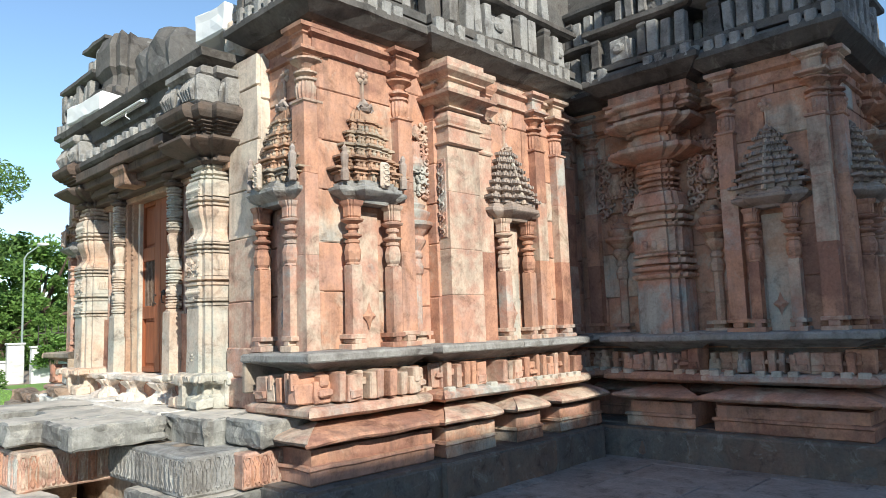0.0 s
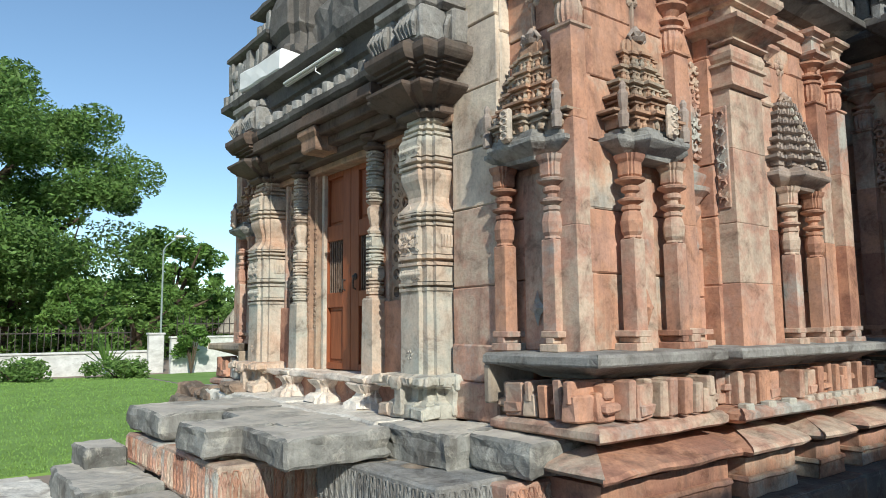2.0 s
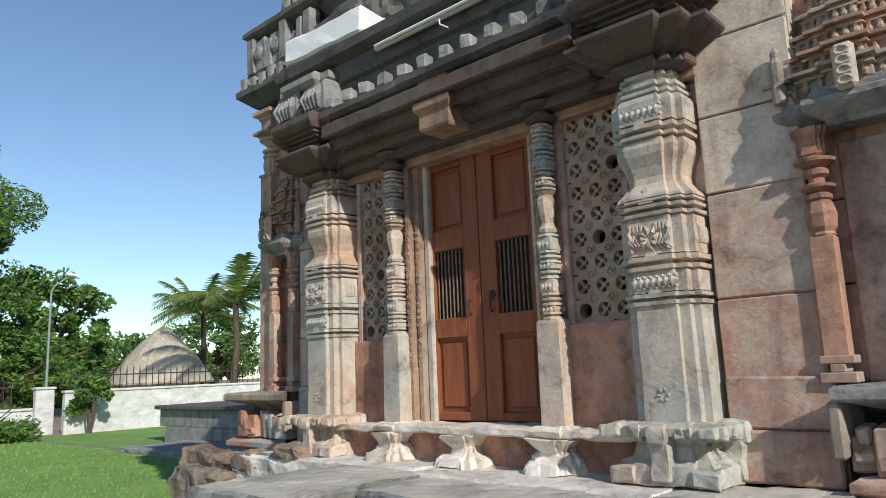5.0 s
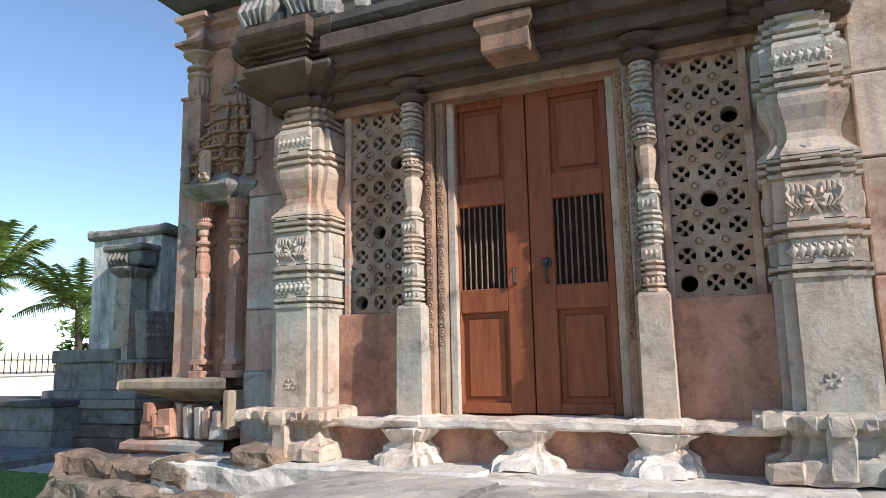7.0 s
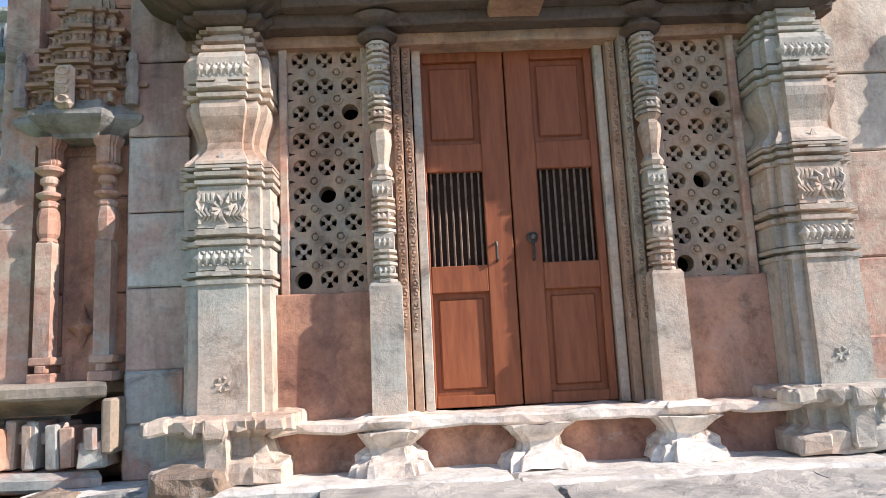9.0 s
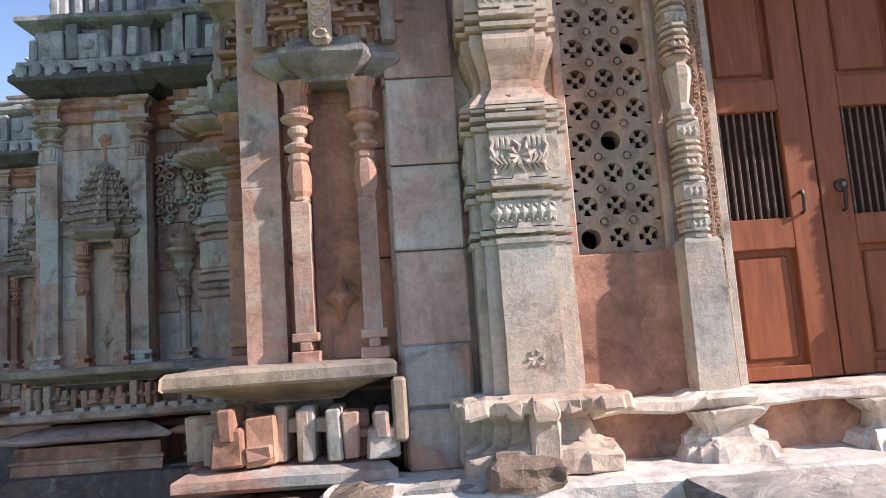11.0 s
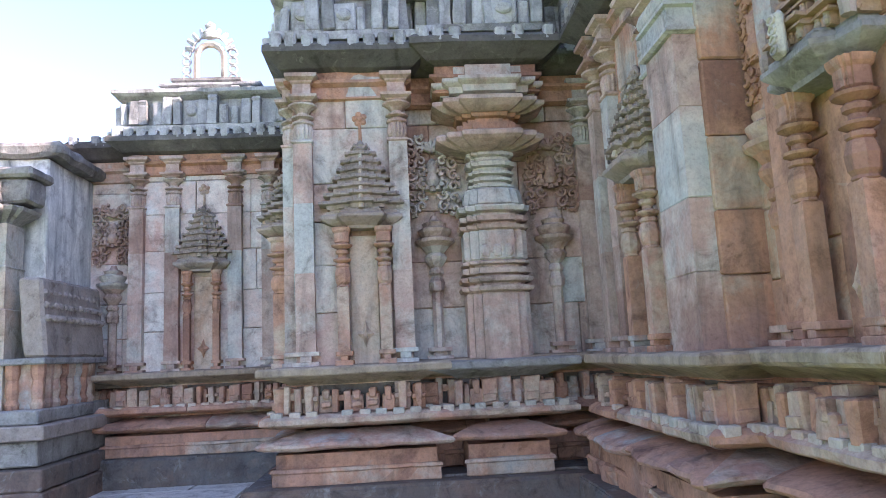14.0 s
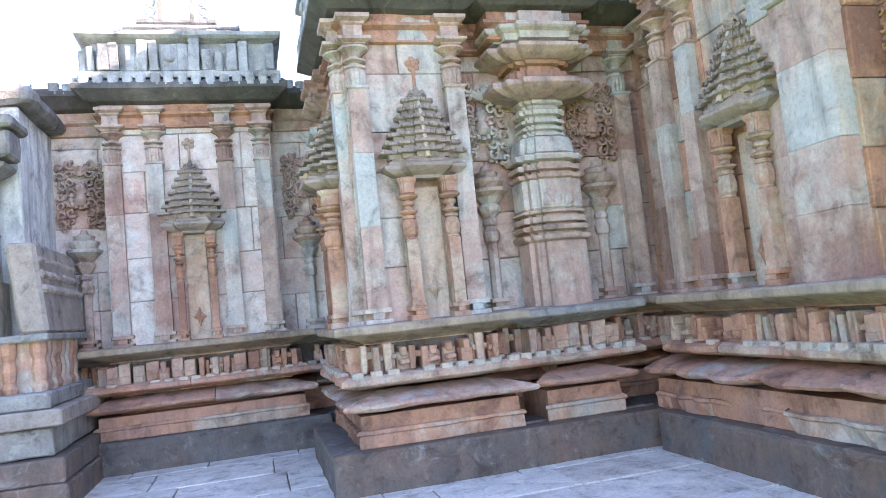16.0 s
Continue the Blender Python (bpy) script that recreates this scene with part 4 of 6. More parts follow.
# ---- porch front ----
def porch_column():
    p = thing("porch_column", "pale redented sandstone column with vase bulb and carved bands", "column", None, "porch columns")
    S = [
        ("pedestal", M_PALE, [(.30, 0), (.30, .10), (.24, .13), (.22, .20), (.26, .23), (.33, .25), (.34, .29), (.27, .31)]),
        ("shaft", M_PALE, [(.245, .30), (.24, .88)]),
        ("band", M_PALE, [(.205, .875), (.255, .88), (.258, .90), (.205, .905), (.205, .915), (.255, .92), (.258, .938), (.205, .945)]),
        ("carved_band", M_PALE, [(.242, .945), (.242, 1.05), (.235, 1.055)]),
        ("band", M_PALE, [(.205, 1.05), (.262, 1.06), (.265, 1.08), (.205, 1.088), (.205, 1.10), (.262, 1.107), (.265, 1.132), (.205, 1.14)]),
        ("carved_panel", M_PALE, [(.246, 1.14), (.246, 1.335), (.235, 1.34)]),
        ("band", M_PALE, [(.205, 1.335), (.265, 1.345), (.268, 1.365), (.205, 1.372), (.205, 1.385), (.265, 1.392), (.27, 1.412), (.205, 1.42), (.205, 1.428), (.262, 1.435), (.262, 1.45), (.21, 1.455)]),
        ("vase", M_PALE, [(.265, 1.455), (.262, 1.47), (.225, 1.50), (.185, 1.54), (.178, 1.575), (.195, 1.63), (.228, 1.69), (.238, 1.73), (.23, 1.765), (.205, 1.775)]),
        ("band", M_PALE, [(.195, 1.77), (.252, 1.778), (.255, 1.795), (.20, 1.802), (.20, 1.813), (.255, 1.82), (.258, 1.842), (.20, 1.85)]),
        ("carved_band", M_PALE, [(.25, 1.855), (.252, 1.97), (.235, 2.00), (.20, 2.02)]),
        ("neck", M_PALE, [(.18, 2.015), (.225, 2.03), (.225, 2.055), (.17, 2.065), (.17, 2.08), (.21, 2.09), (.21, 2.12), (.16, 2.13), (.16, 2.16), (.19, 2.17), (.19, 2.20), (.16, 2.21)]),
        ("capital", M_EAVESHADE, [(.19, 2.205), (.24, 2.23), (.24, 2.255), (.20, 2.265), (.22, 2.28), (.30, 2.31), (.38, 2.35), (.43, 2.385), (.445, 2.40), (.445, 2.425), (.36, 2.45), (.28, 2.47), (.28, 2.50)]),
    ]
    for nm, mat, prof in S:
        bm = bmesh.new()
        slim = 1.0 if nm in ("pedestal", "capital") else .87
        prof = [(h, float(np.interp(z, (0, .3, .88, 1.14, 1.34, 1.455, 1.77, 1.855, 2.0, 2.205, 2.5), (0, .3, .925, 1.20, 1.41, 1.515, 1.855, 1.95, 2.10, 2.26, 2.53)))) for h, z in prof]
        lathe(bm, RED, [(h * slim, z) for h, z in prof])
        z0, z1 = prof[0][1], prof[-1][1]
        if nm == "carved_band":
            for j in range(-3, 4):
                stud(bm, SQ, [(.026, 0), (.024, .010), (.006, .024)], pose(j * .036, -.208, z0 + .055, 90) @ pose(0, 0, 0, 0, 0, 45))
                stud(bm, SQ, [(.011, 0), (.004, .014)], pose(j * .036 + .018, -.208, z0 + .085, 90))
                stud(bm, SQ, [(.011, 0), (.004, .014)], pose(j * .036 + .018, -.208, z0 + .025, 90))
        if nm == "carved_panel":
            for j in range(8):
                a = j * math.tau / 8
                tube(bm, [(0, -.215, z0 + .09), (.04 * math.cos(a), -.228, z0 + .09 + .04 * math.sin(a)), (.075 * math.cos(a + .3), -.215, z0 + .09 + .075 * math.sin(a + .3))], [.008, .014, .005], 5)
            for j in range(-5, 6):
                if abs(j) > 1:
                    stud(bm, SQ, [(.010, 0), (.009, .012), (.004, .016)], pose(j * .022, -.208, z0 + .15, 90) @ Matrix.Diagonal((1, 2.6, 1, 1)))
                    tube(bm, [(j * .022, -.212, z0 + .115), (j * .024, -.224, z0 + .085), (j * .018, -.226, z0 + .055), (j * .026, -.212, z0 + .025)], [.006, .009, .010, .005], 5)
            for sgn in (-1, 1):
                for j in range(-2, 3):
                    stud(bm, SQ, [(.012, 0), (.010, .014), (.004, .02)], pose(sgn * .208, j * .03, z0 + .1, 90, 0, 90 * sgn) @ Matrix.Diagonal((1, 4.5, 1, 1)))
            for sgn in (-1, 1):
                tube(bm, [(sgn * .108, -.214, z0 + .02), (sgn * .10, -.218, z0 + .08), (sgn * .12, -.218, z0 + .13), (sgn * .09, -.215, z0 + .17)], [.012, .014, .012, .006], 5)
        if nm == "band":
            lathe(bm, SQ, [(.045, 0), (.04, .012), (.03, .03), (.02, .055), (.003, .10)], (0, -.206, z1 - .03), .45)
        if nm == "pedestal":
            for sg in (-1, 0, 1):
                tmp = bmesh.new()
                box(tmp, -.055, -.325, .02, .055, -.1, .27, .012)
                turned = pose(0, 0, 0, 0, 0, 90 * sg)
                made = {v: bm.verts.new(turned @ v.co) for v in tmp.verts}
                for f in tmp.faces:
                    bm.faces.new([made[v] for v in f.verts])
                tmp.free()
            for sg in (-1, 0, 1):
                turned = pose(0, 0, 0, 0, 0, 90 * sg)
                for bx0, bx1, by, bz0, bz1 in ((-.31, -.16, -.30, .0, .09), (.16, .31, -.30, .0, .09), (-.15, -.08, -.345, .225, .30), (.08, .15, -.345, .225, .30), (-.32, -.22, -.345, .235, .30), (.22, .32, -.345, .235, .30), (-.05, .05, -.355, .20, .305)):
                    tmp = bmesh.new()
                    box(tmp, bx0, by, bz0, bx1, -.15, bz1, .012)
                    for v in tmp.verts:
                        v.co += .012 * noise.noise_vector(v.co * 7)
                    made = {v: bm.verts.new(turned @ v.co) for v in tmp.verts}
                    for f in tmp.faces:
                        bm.faces.new([made[v] for v in f.verts])
                    tmp.free()
            cut(bm, .07)
            rough(bm, .012, 8)
            rough(bm, .007, 24)
        if nm == "shaft":
            cut(bm, .15)
            rough(bm, .004, 6)
            for j in range(6):
                a = j * math.tau / 6
                tube(bm, [(0, -.206, .45), (.03 * math.cos(a), -.216, .45 + .03 * math.sin(a)), (.05 * math.cos(a + .5), -.206, .45 + .045 * math.sin(a + .5))], [.004, .008, .003], 4)
        part(nm, bm, mat, p)
    return p


place(porch_column(), both(1.485, 3.29, .84))
for sgn in (-1, 1):
    bm = bmesh.new()
    box(bm, XC + sgn * 1.5 - .25, 3.39, .84, XC + sgn * 1.5 + .25, 3.61, 4.0, .006)
    tagged(part("wall_behind_column_" + ("east" if sgn > 0 else "west"), bm, M_JAMB), "plain buff stone wall strip behind the column", "wall", "", "structure")


def door_colonnette():
    p = thing("door_colonnette", "slender carved sandstone colonnette beside the temple door", "colonnette", None, "door colonnettes")
    bm = bmesh.new()
    lathe(bm, SQ, [(.085, 0), (.08, .64), (.07, .66)])
    part("shaft", bm, M_PALE, p)
    z = .655
    for i, hh in enumerate((.12, .17, .10, .17, .27, .10, .14, .12, .10)):
        bm = bmesh.new()
        if i == 4:
            lathe(bm, OCT, [(.062, z), (.072, z + .02), (.045, z + .06), (.072, z + .18), (.07, z + .22), (.05, z + .245), (.078, z + .27)])
        else:
            lathe(bm, OCT, [(.052, z), (.08, z + .006), (.08, z + .02), (.052, z + .025), (.052, z + .032), (.078, z + .037), (.078, z + .05), (.054, z + .056)])
            lathe(bm, SQ, [(.062, z + .055), (.066, z + .065), (.066, z + hh - .04), (.06, z + hh - .032)])
            lathe(bm, OCT, [(.052, z + hh - .034), (.08, z + hh - .028), (.08, z + hh - .014), (.052, z + hh - .008), (.052, z + hh)])
            for j in range(3):
                stud(bm, SQ, [(.018, -.01), (.014, .01), (.004, .016)], pose((j - 1) * .034, -.064, z + hh * .52, 90) @ pose(0, 0, 0, 0, 0, 45))
        part("carved_drum", bm, M_PALE, p, "", Matrix.Diagonal((.76, .95, 1, 1)))
        z += hh
    bm = bmesh.new()
    lathe(bm, RND, [(.07, z), (.105, z + .02), (.11, z + .035), (.07, z + .05), (.07, z + .07), (.12, z + .10), (.14, z + .13), (.09, z + .145), (.09, z + .17), (.16, z + .21), (.17, z + .24), (.1, z + .26)])
    part("capital", bm, M_EAVESHADE, p)
    bm = bmesh.new()
    lathe(bm, RED, [(.17, -.24), (.17, -.17), (.12, -.13), (.11, -.08), (.16, -.04), (.19, -.01), (.12, .015)])
    cut(bm, .1)
    rough(bm, .012, 9)
    part("foot", bm, M_SILL, p)
    return p


place(door_colonnette(), [pose(XC + .71, 3.26, 1.09), pose(XC - .71, 3.26, 1.09)])

# carved door jamb strips
for sgn in (-1, 1):
    bm = bmesh.new()
    box(bm, XC + sgn * .71 - .075, 3.34, 1.09, XC + sgn * .71 + .075, 3.6, 3.12, .004)
    tagged(part("wall_behind_colonnette_" + ("east" if sgn > 0 else "west"), bm, M_PIL), "narrow buff stone strip behind the door colonnette", "wall", "", "structure")
    s = thing("door_jamb", "carved stone door jamb with scrolling vine bands", "door jamb", pose(XC + sgn * .58, 3.36, 1.09), "door jambs", "structure")
    for j in range(3):
        bm = bmesh.new()
        x = sgn * (.04 - .055 * j)
        box(bm, x - .024, -.06 + .05 * j, 0, x + .024, .3, 2.0, .004)
        for i in range(28 if j < 2 else 0):
            tube(bm, [(x + .016 * math.cos(a + i), -.062 + .05 * j, .44 + i * .055 + .022 * math.sin(a + i)) for a in (0, 1.2, 2.4, 3.6, 4.8)], [.009] * 5, 4)
            stud(bm, OCT, [(.011, -.005), (.004, .012)], pose(x, -.062 + .05 * j, .44 + i * .055, 90))
        part("vine_band", bm, M_BROWN if j < 2 else M_PALE, s)

# door
door = thing("door_1", "closed brown-painted wooden double door with barred openings", "door", pose(XC - .02, 3.46, 1.10), "", "structure")
for sgn in (-1, 1):
    bm = bmesh.new()
    W, H, IN, OUT = .50, 2.02, .15, .455
    for x0, x1, z0, z1 in ((0.004, IN, 0, H), (OUT, W, 0, H), (IN, OUT, 0, .06), (IN, OUT, .60, .745), (IN, OUT, 1.265, 1.42), (IN, OUT, 1.90, H)):
        box(bm, min(sgn * x0, sgn * x1), -.02, z0, max(sgn * x0, sgn * x1), .03, z1, .005)
    leaf = part("leaf", bm, M_DOOR, door)
    for z0, z1 in ((.06, .60), (1.42, 1.90)):
        bm = bmesh.new()
        box(bm, min(sgn * IN, sgn * OUT), .016, z0, max(sgn * IN, sgn * OUT), .026, z1)
        box(bm, min(sgn * (IN + .03), sgn * (OUT - .03)), .004, z0 + .03, max(sgn * (IN + .03), sgn * (OUT - .03)), .02, z1 - .03, .01)
        part("panel", bm, M_DOOR, leaf)
    for i in range(8):
        x = sgn * (IN + .022 + i * .0375)
        bm = bmesh.new()
        tube(bm, [(x, .005, .745), (x, .005, 1.265)], [.0065, .0065], 6)
        part("window_bar", bm, M_ROD, leaf, "rusty iron bar")
    # Dim sheet added behind the bars; its colour stands for interior shade.
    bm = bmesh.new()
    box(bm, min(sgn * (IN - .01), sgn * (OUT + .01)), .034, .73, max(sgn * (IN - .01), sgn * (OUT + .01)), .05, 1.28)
    part("shade_backing", bm, M_DIM, leaf, "dim brown sheet standing for the shade behind the bars")
    bm = bmesh.new()
    tube(bm, [(sgn * .1, -.02, .86), (sgn * .1, -.045, .86), (sgn * .1, -.05, .84), (sgn * .1, -.045, .77), (sgn * .1, -.02, .76)], [.008] * 5, 6)
    part("door_handle", bm, M_IRON, leaf)
bm = bmesh.new()
stud(bm, RND, [(.032, 0), (.032, .012), (.02, .02), (.012, .035)], pose(.1, -.02, .88, 90))
part("ring_boss", bm, M_IRON, door, "dull metal boss beside the handle")
# Near-black sheet that paints the unlit interior behind door and lattice holes.
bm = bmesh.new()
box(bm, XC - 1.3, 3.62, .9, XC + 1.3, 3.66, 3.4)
tagged(part("shade_sheet_behind_door", bm, M_BLACK), "black sheet standing for the shade behind the door and lattices", "wall", "", "structure")


# base blocks of the pier beside the columns
for x0, x1 in ((XC + 1.73, XC + 2.25), (XC - 2.03, XC - 1.73)):
    for z0, z1, y in ((.84, 1.10, 3.27), (1.105, 1.37, 3.29)):
        bm = bmesh.new()
        box(bm, x0, y, z0, x1, 3.6, z1, .012)
        cut(bm, .12)
        rough(bm, .007, 5, x0 + z0)
        tagged(part("pier_base_block", bm, M_PIL), "buff and red sandstone block at the foot of the pier", "block", "pier base blocks")


# lattice windows
def lattice(cols=3, rows=9, w=.40, h=1.36):
    s = thing("lattice_window", "pierced stone lattice window with rows of round holes", "window", None, "lattice windows", "structure")
    bm = bmesh.new()
    cw, ch = w / cols, h / rows
    r = min(cw, ch) * .345
    for i in range(cols):
        for j in range(rows):
            cx, cz = (i + .5) * cw - w / 2, (j + .5) * ch
            ring, sq = [], []
            for a in range(16):
                ca, sa = math.cos(a * math.tau / 16), math.sin(a * math.tau / 16)
                m = max(abs(ca) / (cw / 2), abs(sa) / (ch / 2))
                ring.append((cx + r * ca, cz + r * sa))
                sq.append((cx + ca / m, cz + sa / m))
            fr = [bm.verts.new((x, 0, z)) for x, z in ring]
            bk = [bm.verts.new((x, .09, z)) for x, z in ring]
            fs = [bm.verts.new((x, 0, z)) for x, z in sq]
            for a in range(16):
                b = (a + 1) % 16
                bm.faces.new((fr[a], fr[b], fs[b], fs[a]))
                bm.faces.new((fr[b], fr[a], bk[a], bk[b]))
            if (i * 7 + j * 5) % 11:
                for q4 in range(4):
                    a = q4 * math.pi / 2 + math.pi / 4
                    tube(bm, [(cx + r * 1.05 * math.cos(a), .03, cz + r * 1.05 * math.sin(a)), (cx + r * .28 * math.cos(a), .03, cz + r * .28 * math.sin(a))], [.024, .008], 4)
                lathe(bm, SQ, [(.017, -.012), (.017, .012)], (cx, .03, cz))
            if i < cols - 1 and j < rows - 1:
                tube(bm, [(cx + cw / 2 + .027 * math.cos(t), -.004, cz + ch / 2 + .027 * math.sin(t)) for t in np.linspace(0, 6.28, 9)], [.008] * 9, 4)
                stud(bm, OCT, [(.016, 0), (.012, .012), (.004, .016)], pose(cx + cw / 2, 0, cz + ch / 2, 90))
    part("grille", bm, M_BROWN, s)
    bm = bmesh.new()
    box(bm, -w / 2 - .045, -.035, -.02, -w / 2, .1, h + .05, .006)
    box(bm, w / 2, -.035, -.02, w / 2 + .045, .1, h + .05, .006)
    box(bm, -w / 2, -.035, h, w / 2, .1, h + .05, .006)
    part("frame", bm, M_PIL, s)
    return s


place(lattice(), [pose(XC + 1.01, 3.37, 1.72), pose(XC - 1.01, 3.37, 1.72)])
for sgn in (-1, 1):
    bm = bmesh.new()
    box(bm, XC + sgn * 1.01 - .27, 3.305, 1.0, XC + sgn * 1.01 + .27, 3.6, 1.72, .008)
    cut(bm, .12)
    rough(bm, .006, 5, sgn)
    tagged(part("wall_under_lattice_" + ("east" if sgn > 0 else "west"), bm, M_WALL), "smooth reddish stone panel under the lattice window", "wall", "", "structure")
    bm = bmesh.new()
    box(bm, XC + sgn * 1.01 - .27, 3.36, 3.13, XC + sgn * 1.01 + .27, 3.6, 3.6)
    tagged(part("wall_over_lattice_" + ("east" if sgn > 0 else "west"), bm, M_WALL), "stone wall above the lattice window", "wall", "", "structure")

# door sill and its feet
sill = thing("door_sill", "eroded pale sandstone sill moulding below the door", "sill", None, "", "structure")
bm = bmesh.new()
box(bm, XC - 1.28, 3.10, 1.035, XC + 1.28, 3.55, 1.09, .012)
cut(bm, .07)
rough(bm, .014, 5)
rough(bm, .008, 16)
part("sill_slab", bm, M_SILL, sill)
bm = bmesh.new()
box(bm, XC - 1.7, 3.22, .82, XC + 1.7, 3.6, 1.03)
part("sill_backing", bm, M_WALL, sill)
for i, a in enumerate((-.71, 0, .71)):
    bm = bmesh.new()
    lathe(bm, RED, [(.20, 0), (.18, .05), (.11, .09), (.10, .13), (.14, .17), (.17, .2)], (XC + a, 3.2, .835))
    cut(bm, .08)
    rough(bm, .02, 8, i)
    rough(bm, .008, 22, i)
    part("lotus_foot", bm, M_SILL, sill)

# beam, ceiling and eaves of the porch
beam = thing("porch_beam", "dark moulded stone beam over the porch columns with hanging block", "beam", None, "", "structure")
# All mouldings but the lowest are coloured dark for the shade below the eave.
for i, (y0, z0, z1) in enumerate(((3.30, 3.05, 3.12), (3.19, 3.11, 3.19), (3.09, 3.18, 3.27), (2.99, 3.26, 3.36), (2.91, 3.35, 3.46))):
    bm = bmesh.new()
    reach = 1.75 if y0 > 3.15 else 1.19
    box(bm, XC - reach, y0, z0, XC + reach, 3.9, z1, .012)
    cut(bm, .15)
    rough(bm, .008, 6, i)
    part("moulding", bm, M_EAVESHADE if i > 0 else M_BROWN, beam)
bm = bmesh.new()
lathe(bm, SQ, [(.13, 3.04), (.14, 3.06), (.14, 3.16), (.17, 3.2), (.17, 3.25), (.14, 3.27), (.14, 3.45)], (XC + .02, 3.1, .09))
part("hanging_block", bm, M_BROWN, beam)
eave = thing("porch_eave", "dark projecting stone eave of the porch", "eave", None, "", "structure")
part("eave_slab", rect_sweep(XC - 1.5, 3.22, XC + 1.5, 4.2, [(0, 3.44), (.14, 3.455), (.27, 3.50), (.30, 3.53), (.30, 3.58), (.1, 3.63)], .012, .2, 3), M_DARK, eave)
for sgn in (-1, 1):
    bm = bmesh.new()
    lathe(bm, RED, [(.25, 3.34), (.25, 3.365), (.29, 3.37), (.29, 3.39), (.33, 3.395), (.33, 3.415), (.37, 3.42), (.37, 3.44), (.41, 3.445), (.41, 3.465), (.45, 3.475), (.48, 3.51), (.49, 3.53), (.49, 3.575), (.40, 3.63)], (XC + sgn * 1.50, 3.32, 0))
    part("corner_slab", bm, M_EAVESHADE, eave)
    for dx, dy in ((-.19, -.26), (.19, -.26), (sgn * .27, -.02)):
        bm = bmesh.new()
        box(bm, -.16, -.12, 0, .16, .12, .27, .02)
        for j in range(5):
            tube(bm, [(-.1 + j * .05, -.12, .22), (-.12 + j * .055, -.15, .13), (-.08 + j * .04, -.13, .04)], [.02, .03, .015], 6)
        cut(bm, .12)
        rough(bm, .012, 7, dx + dy)
        part("carved_bracket", bm, M_GREYST, eave, "", pose(XC + sgn * 1.5 + dx, 3.32 + dy, 3.61))
    bm = bmesh.new()
    lathe(bm, RED, [(.37, 3.87), (.42, 3.90), (.42, 3.95), (.38, 3.98)], (XC + sgn * 1.5, 3.32, 0))
    part("upper_corner_slab", bm, M_GREYST, eave)
part("fascia", rect_sweep(XC - 1.72, 3.14, XC + 1.7, 4.4, [(.0, 3.6), (.02, 3.85), (.06, 3.87), (.06, 4.02), (.17, 4.05), (.19, 4.12), (.0, 4.16)], .01, .2, 5), M_DARK, eave)
for i in range(16):
    bm = bmesh.new()
    box(bm, -.05, -.05, 0, .05, .05, .11, .015)
    rough(bm, .012, 9, i)
    part("eave_knob", bm, M_GREYST, eave, "", pose(XC - 1.55 + i * .21, 3.0, 3.60, 0, 0, i * 37 % 23))

tubelight = thing("tube_light", "white fluorescent tube light on the porch fascia", "light fitting", pose(XC - .63, 3.03, 3.97))
bm = bmesh.new()
box(bm, 0, -.02, -.02, 1.15, .02, .02, .006)
part("housing", bm, M_WHITE, tubelight)
bm = bmesh.new()
tube(bm, [(.03, -.035, 0), (1.12, -.035, 0)], [.014, .014], 8)
part("tube", bm, M_WHITE, tubelight)
bm = bmesh.new()
tube(bm, [(.7, -.02, 0), (.72, -.04, -.08), (.78, -.02, -.12)], [.006] * 3, 5)
part("wire", bm, M_WHITE, tubelight)

for nm, lab, x, y, z, sx, sy, sz in (("white_block", "white-painted block lying on the porch roof", XC - 1.32, 3.22, 4.2, .48, .2, .24), ("white_block", "white-painted stone block on the porch roof beside the pier", XC + 1.45, 3.45, 4.42, .28, .2, .3)):
    bm = bmesh.new()
    box(bm, -sx, -sy, 0, sx, sy, sz, .02)
    cut(bm, .15)
    rough(bm, .02, 4, x)
    tagged(part(nm, bm, M_WHITE, None, "", pose(x, y, z, 0, 0, 4)), lab, "block")
bm = bmesh.new()
lathe(bm, RED, [(.62, 0), (.66, .08), (.5, .12), (.45, .25), (.6, .3), (.62, .36), (.45, .40), (.42, .52), (.52, .58), (.50, .82), (.42, .95), (.2, 1.0)], (0, 0, 0))
cut(bm, .2)
rough(bm, .05, 3)
tagged(part("roof_turret", bm, M_DARK, None, "", pose(XC - 1.35, 3.62, 4.14) @ Matrix.Diagonal((.8, .7, 1.25, 1))), "weathered dark stone turret on the porch roof", "turret")
bm = bmesh.new()
box(bm, -.7, -.3, 0, .7, .4, .75, .12)
cut(bm, .15)
rough(bm, .09, 2.4)
tagged(part("roof_boulder", bm, M_DARK, None, "", pose(XC - .55, 3.75, 4.14) @ Matrix.Diagonal((.9, .8, 1.35, 1))), "rounded weathered stone mass on the porch roof", "boulder")
bm = bmesh.new()
box(bm, -1.7, -.35, 0, 1.7, 1.0, .4, .06)
cut(bm, .25)
rough(bm, .05, 3)
tagged(part("roof_slab", bm, M_DARK, None, "", pose(XC, 4.0, 3.95)), "dark stone roof slab over the porch", "roof", "", "structure")
bm = bmesh.new()
box(bm, -.16, -.14, 0, .16, .14, .35, .05)
cut(bm, .1)
rough(bm, .05, 4)
tagged(part("broken_stone", bm, M_PALE, None, "", pose(XC + 1.78, 3.45, 4.16, 0, 12, 20)), "broken pale stone lying on the porch roof", "stone")
for i in range(5):
    tagged(placed("parapet_block", RB[0], None, "", pose(XC - 1.75 + .02 * i, 3.15 + i * .16, 4.12, 0, 0, 90)), "upright grey stone block on the porch roof edge", "block", "porch roof blocks")

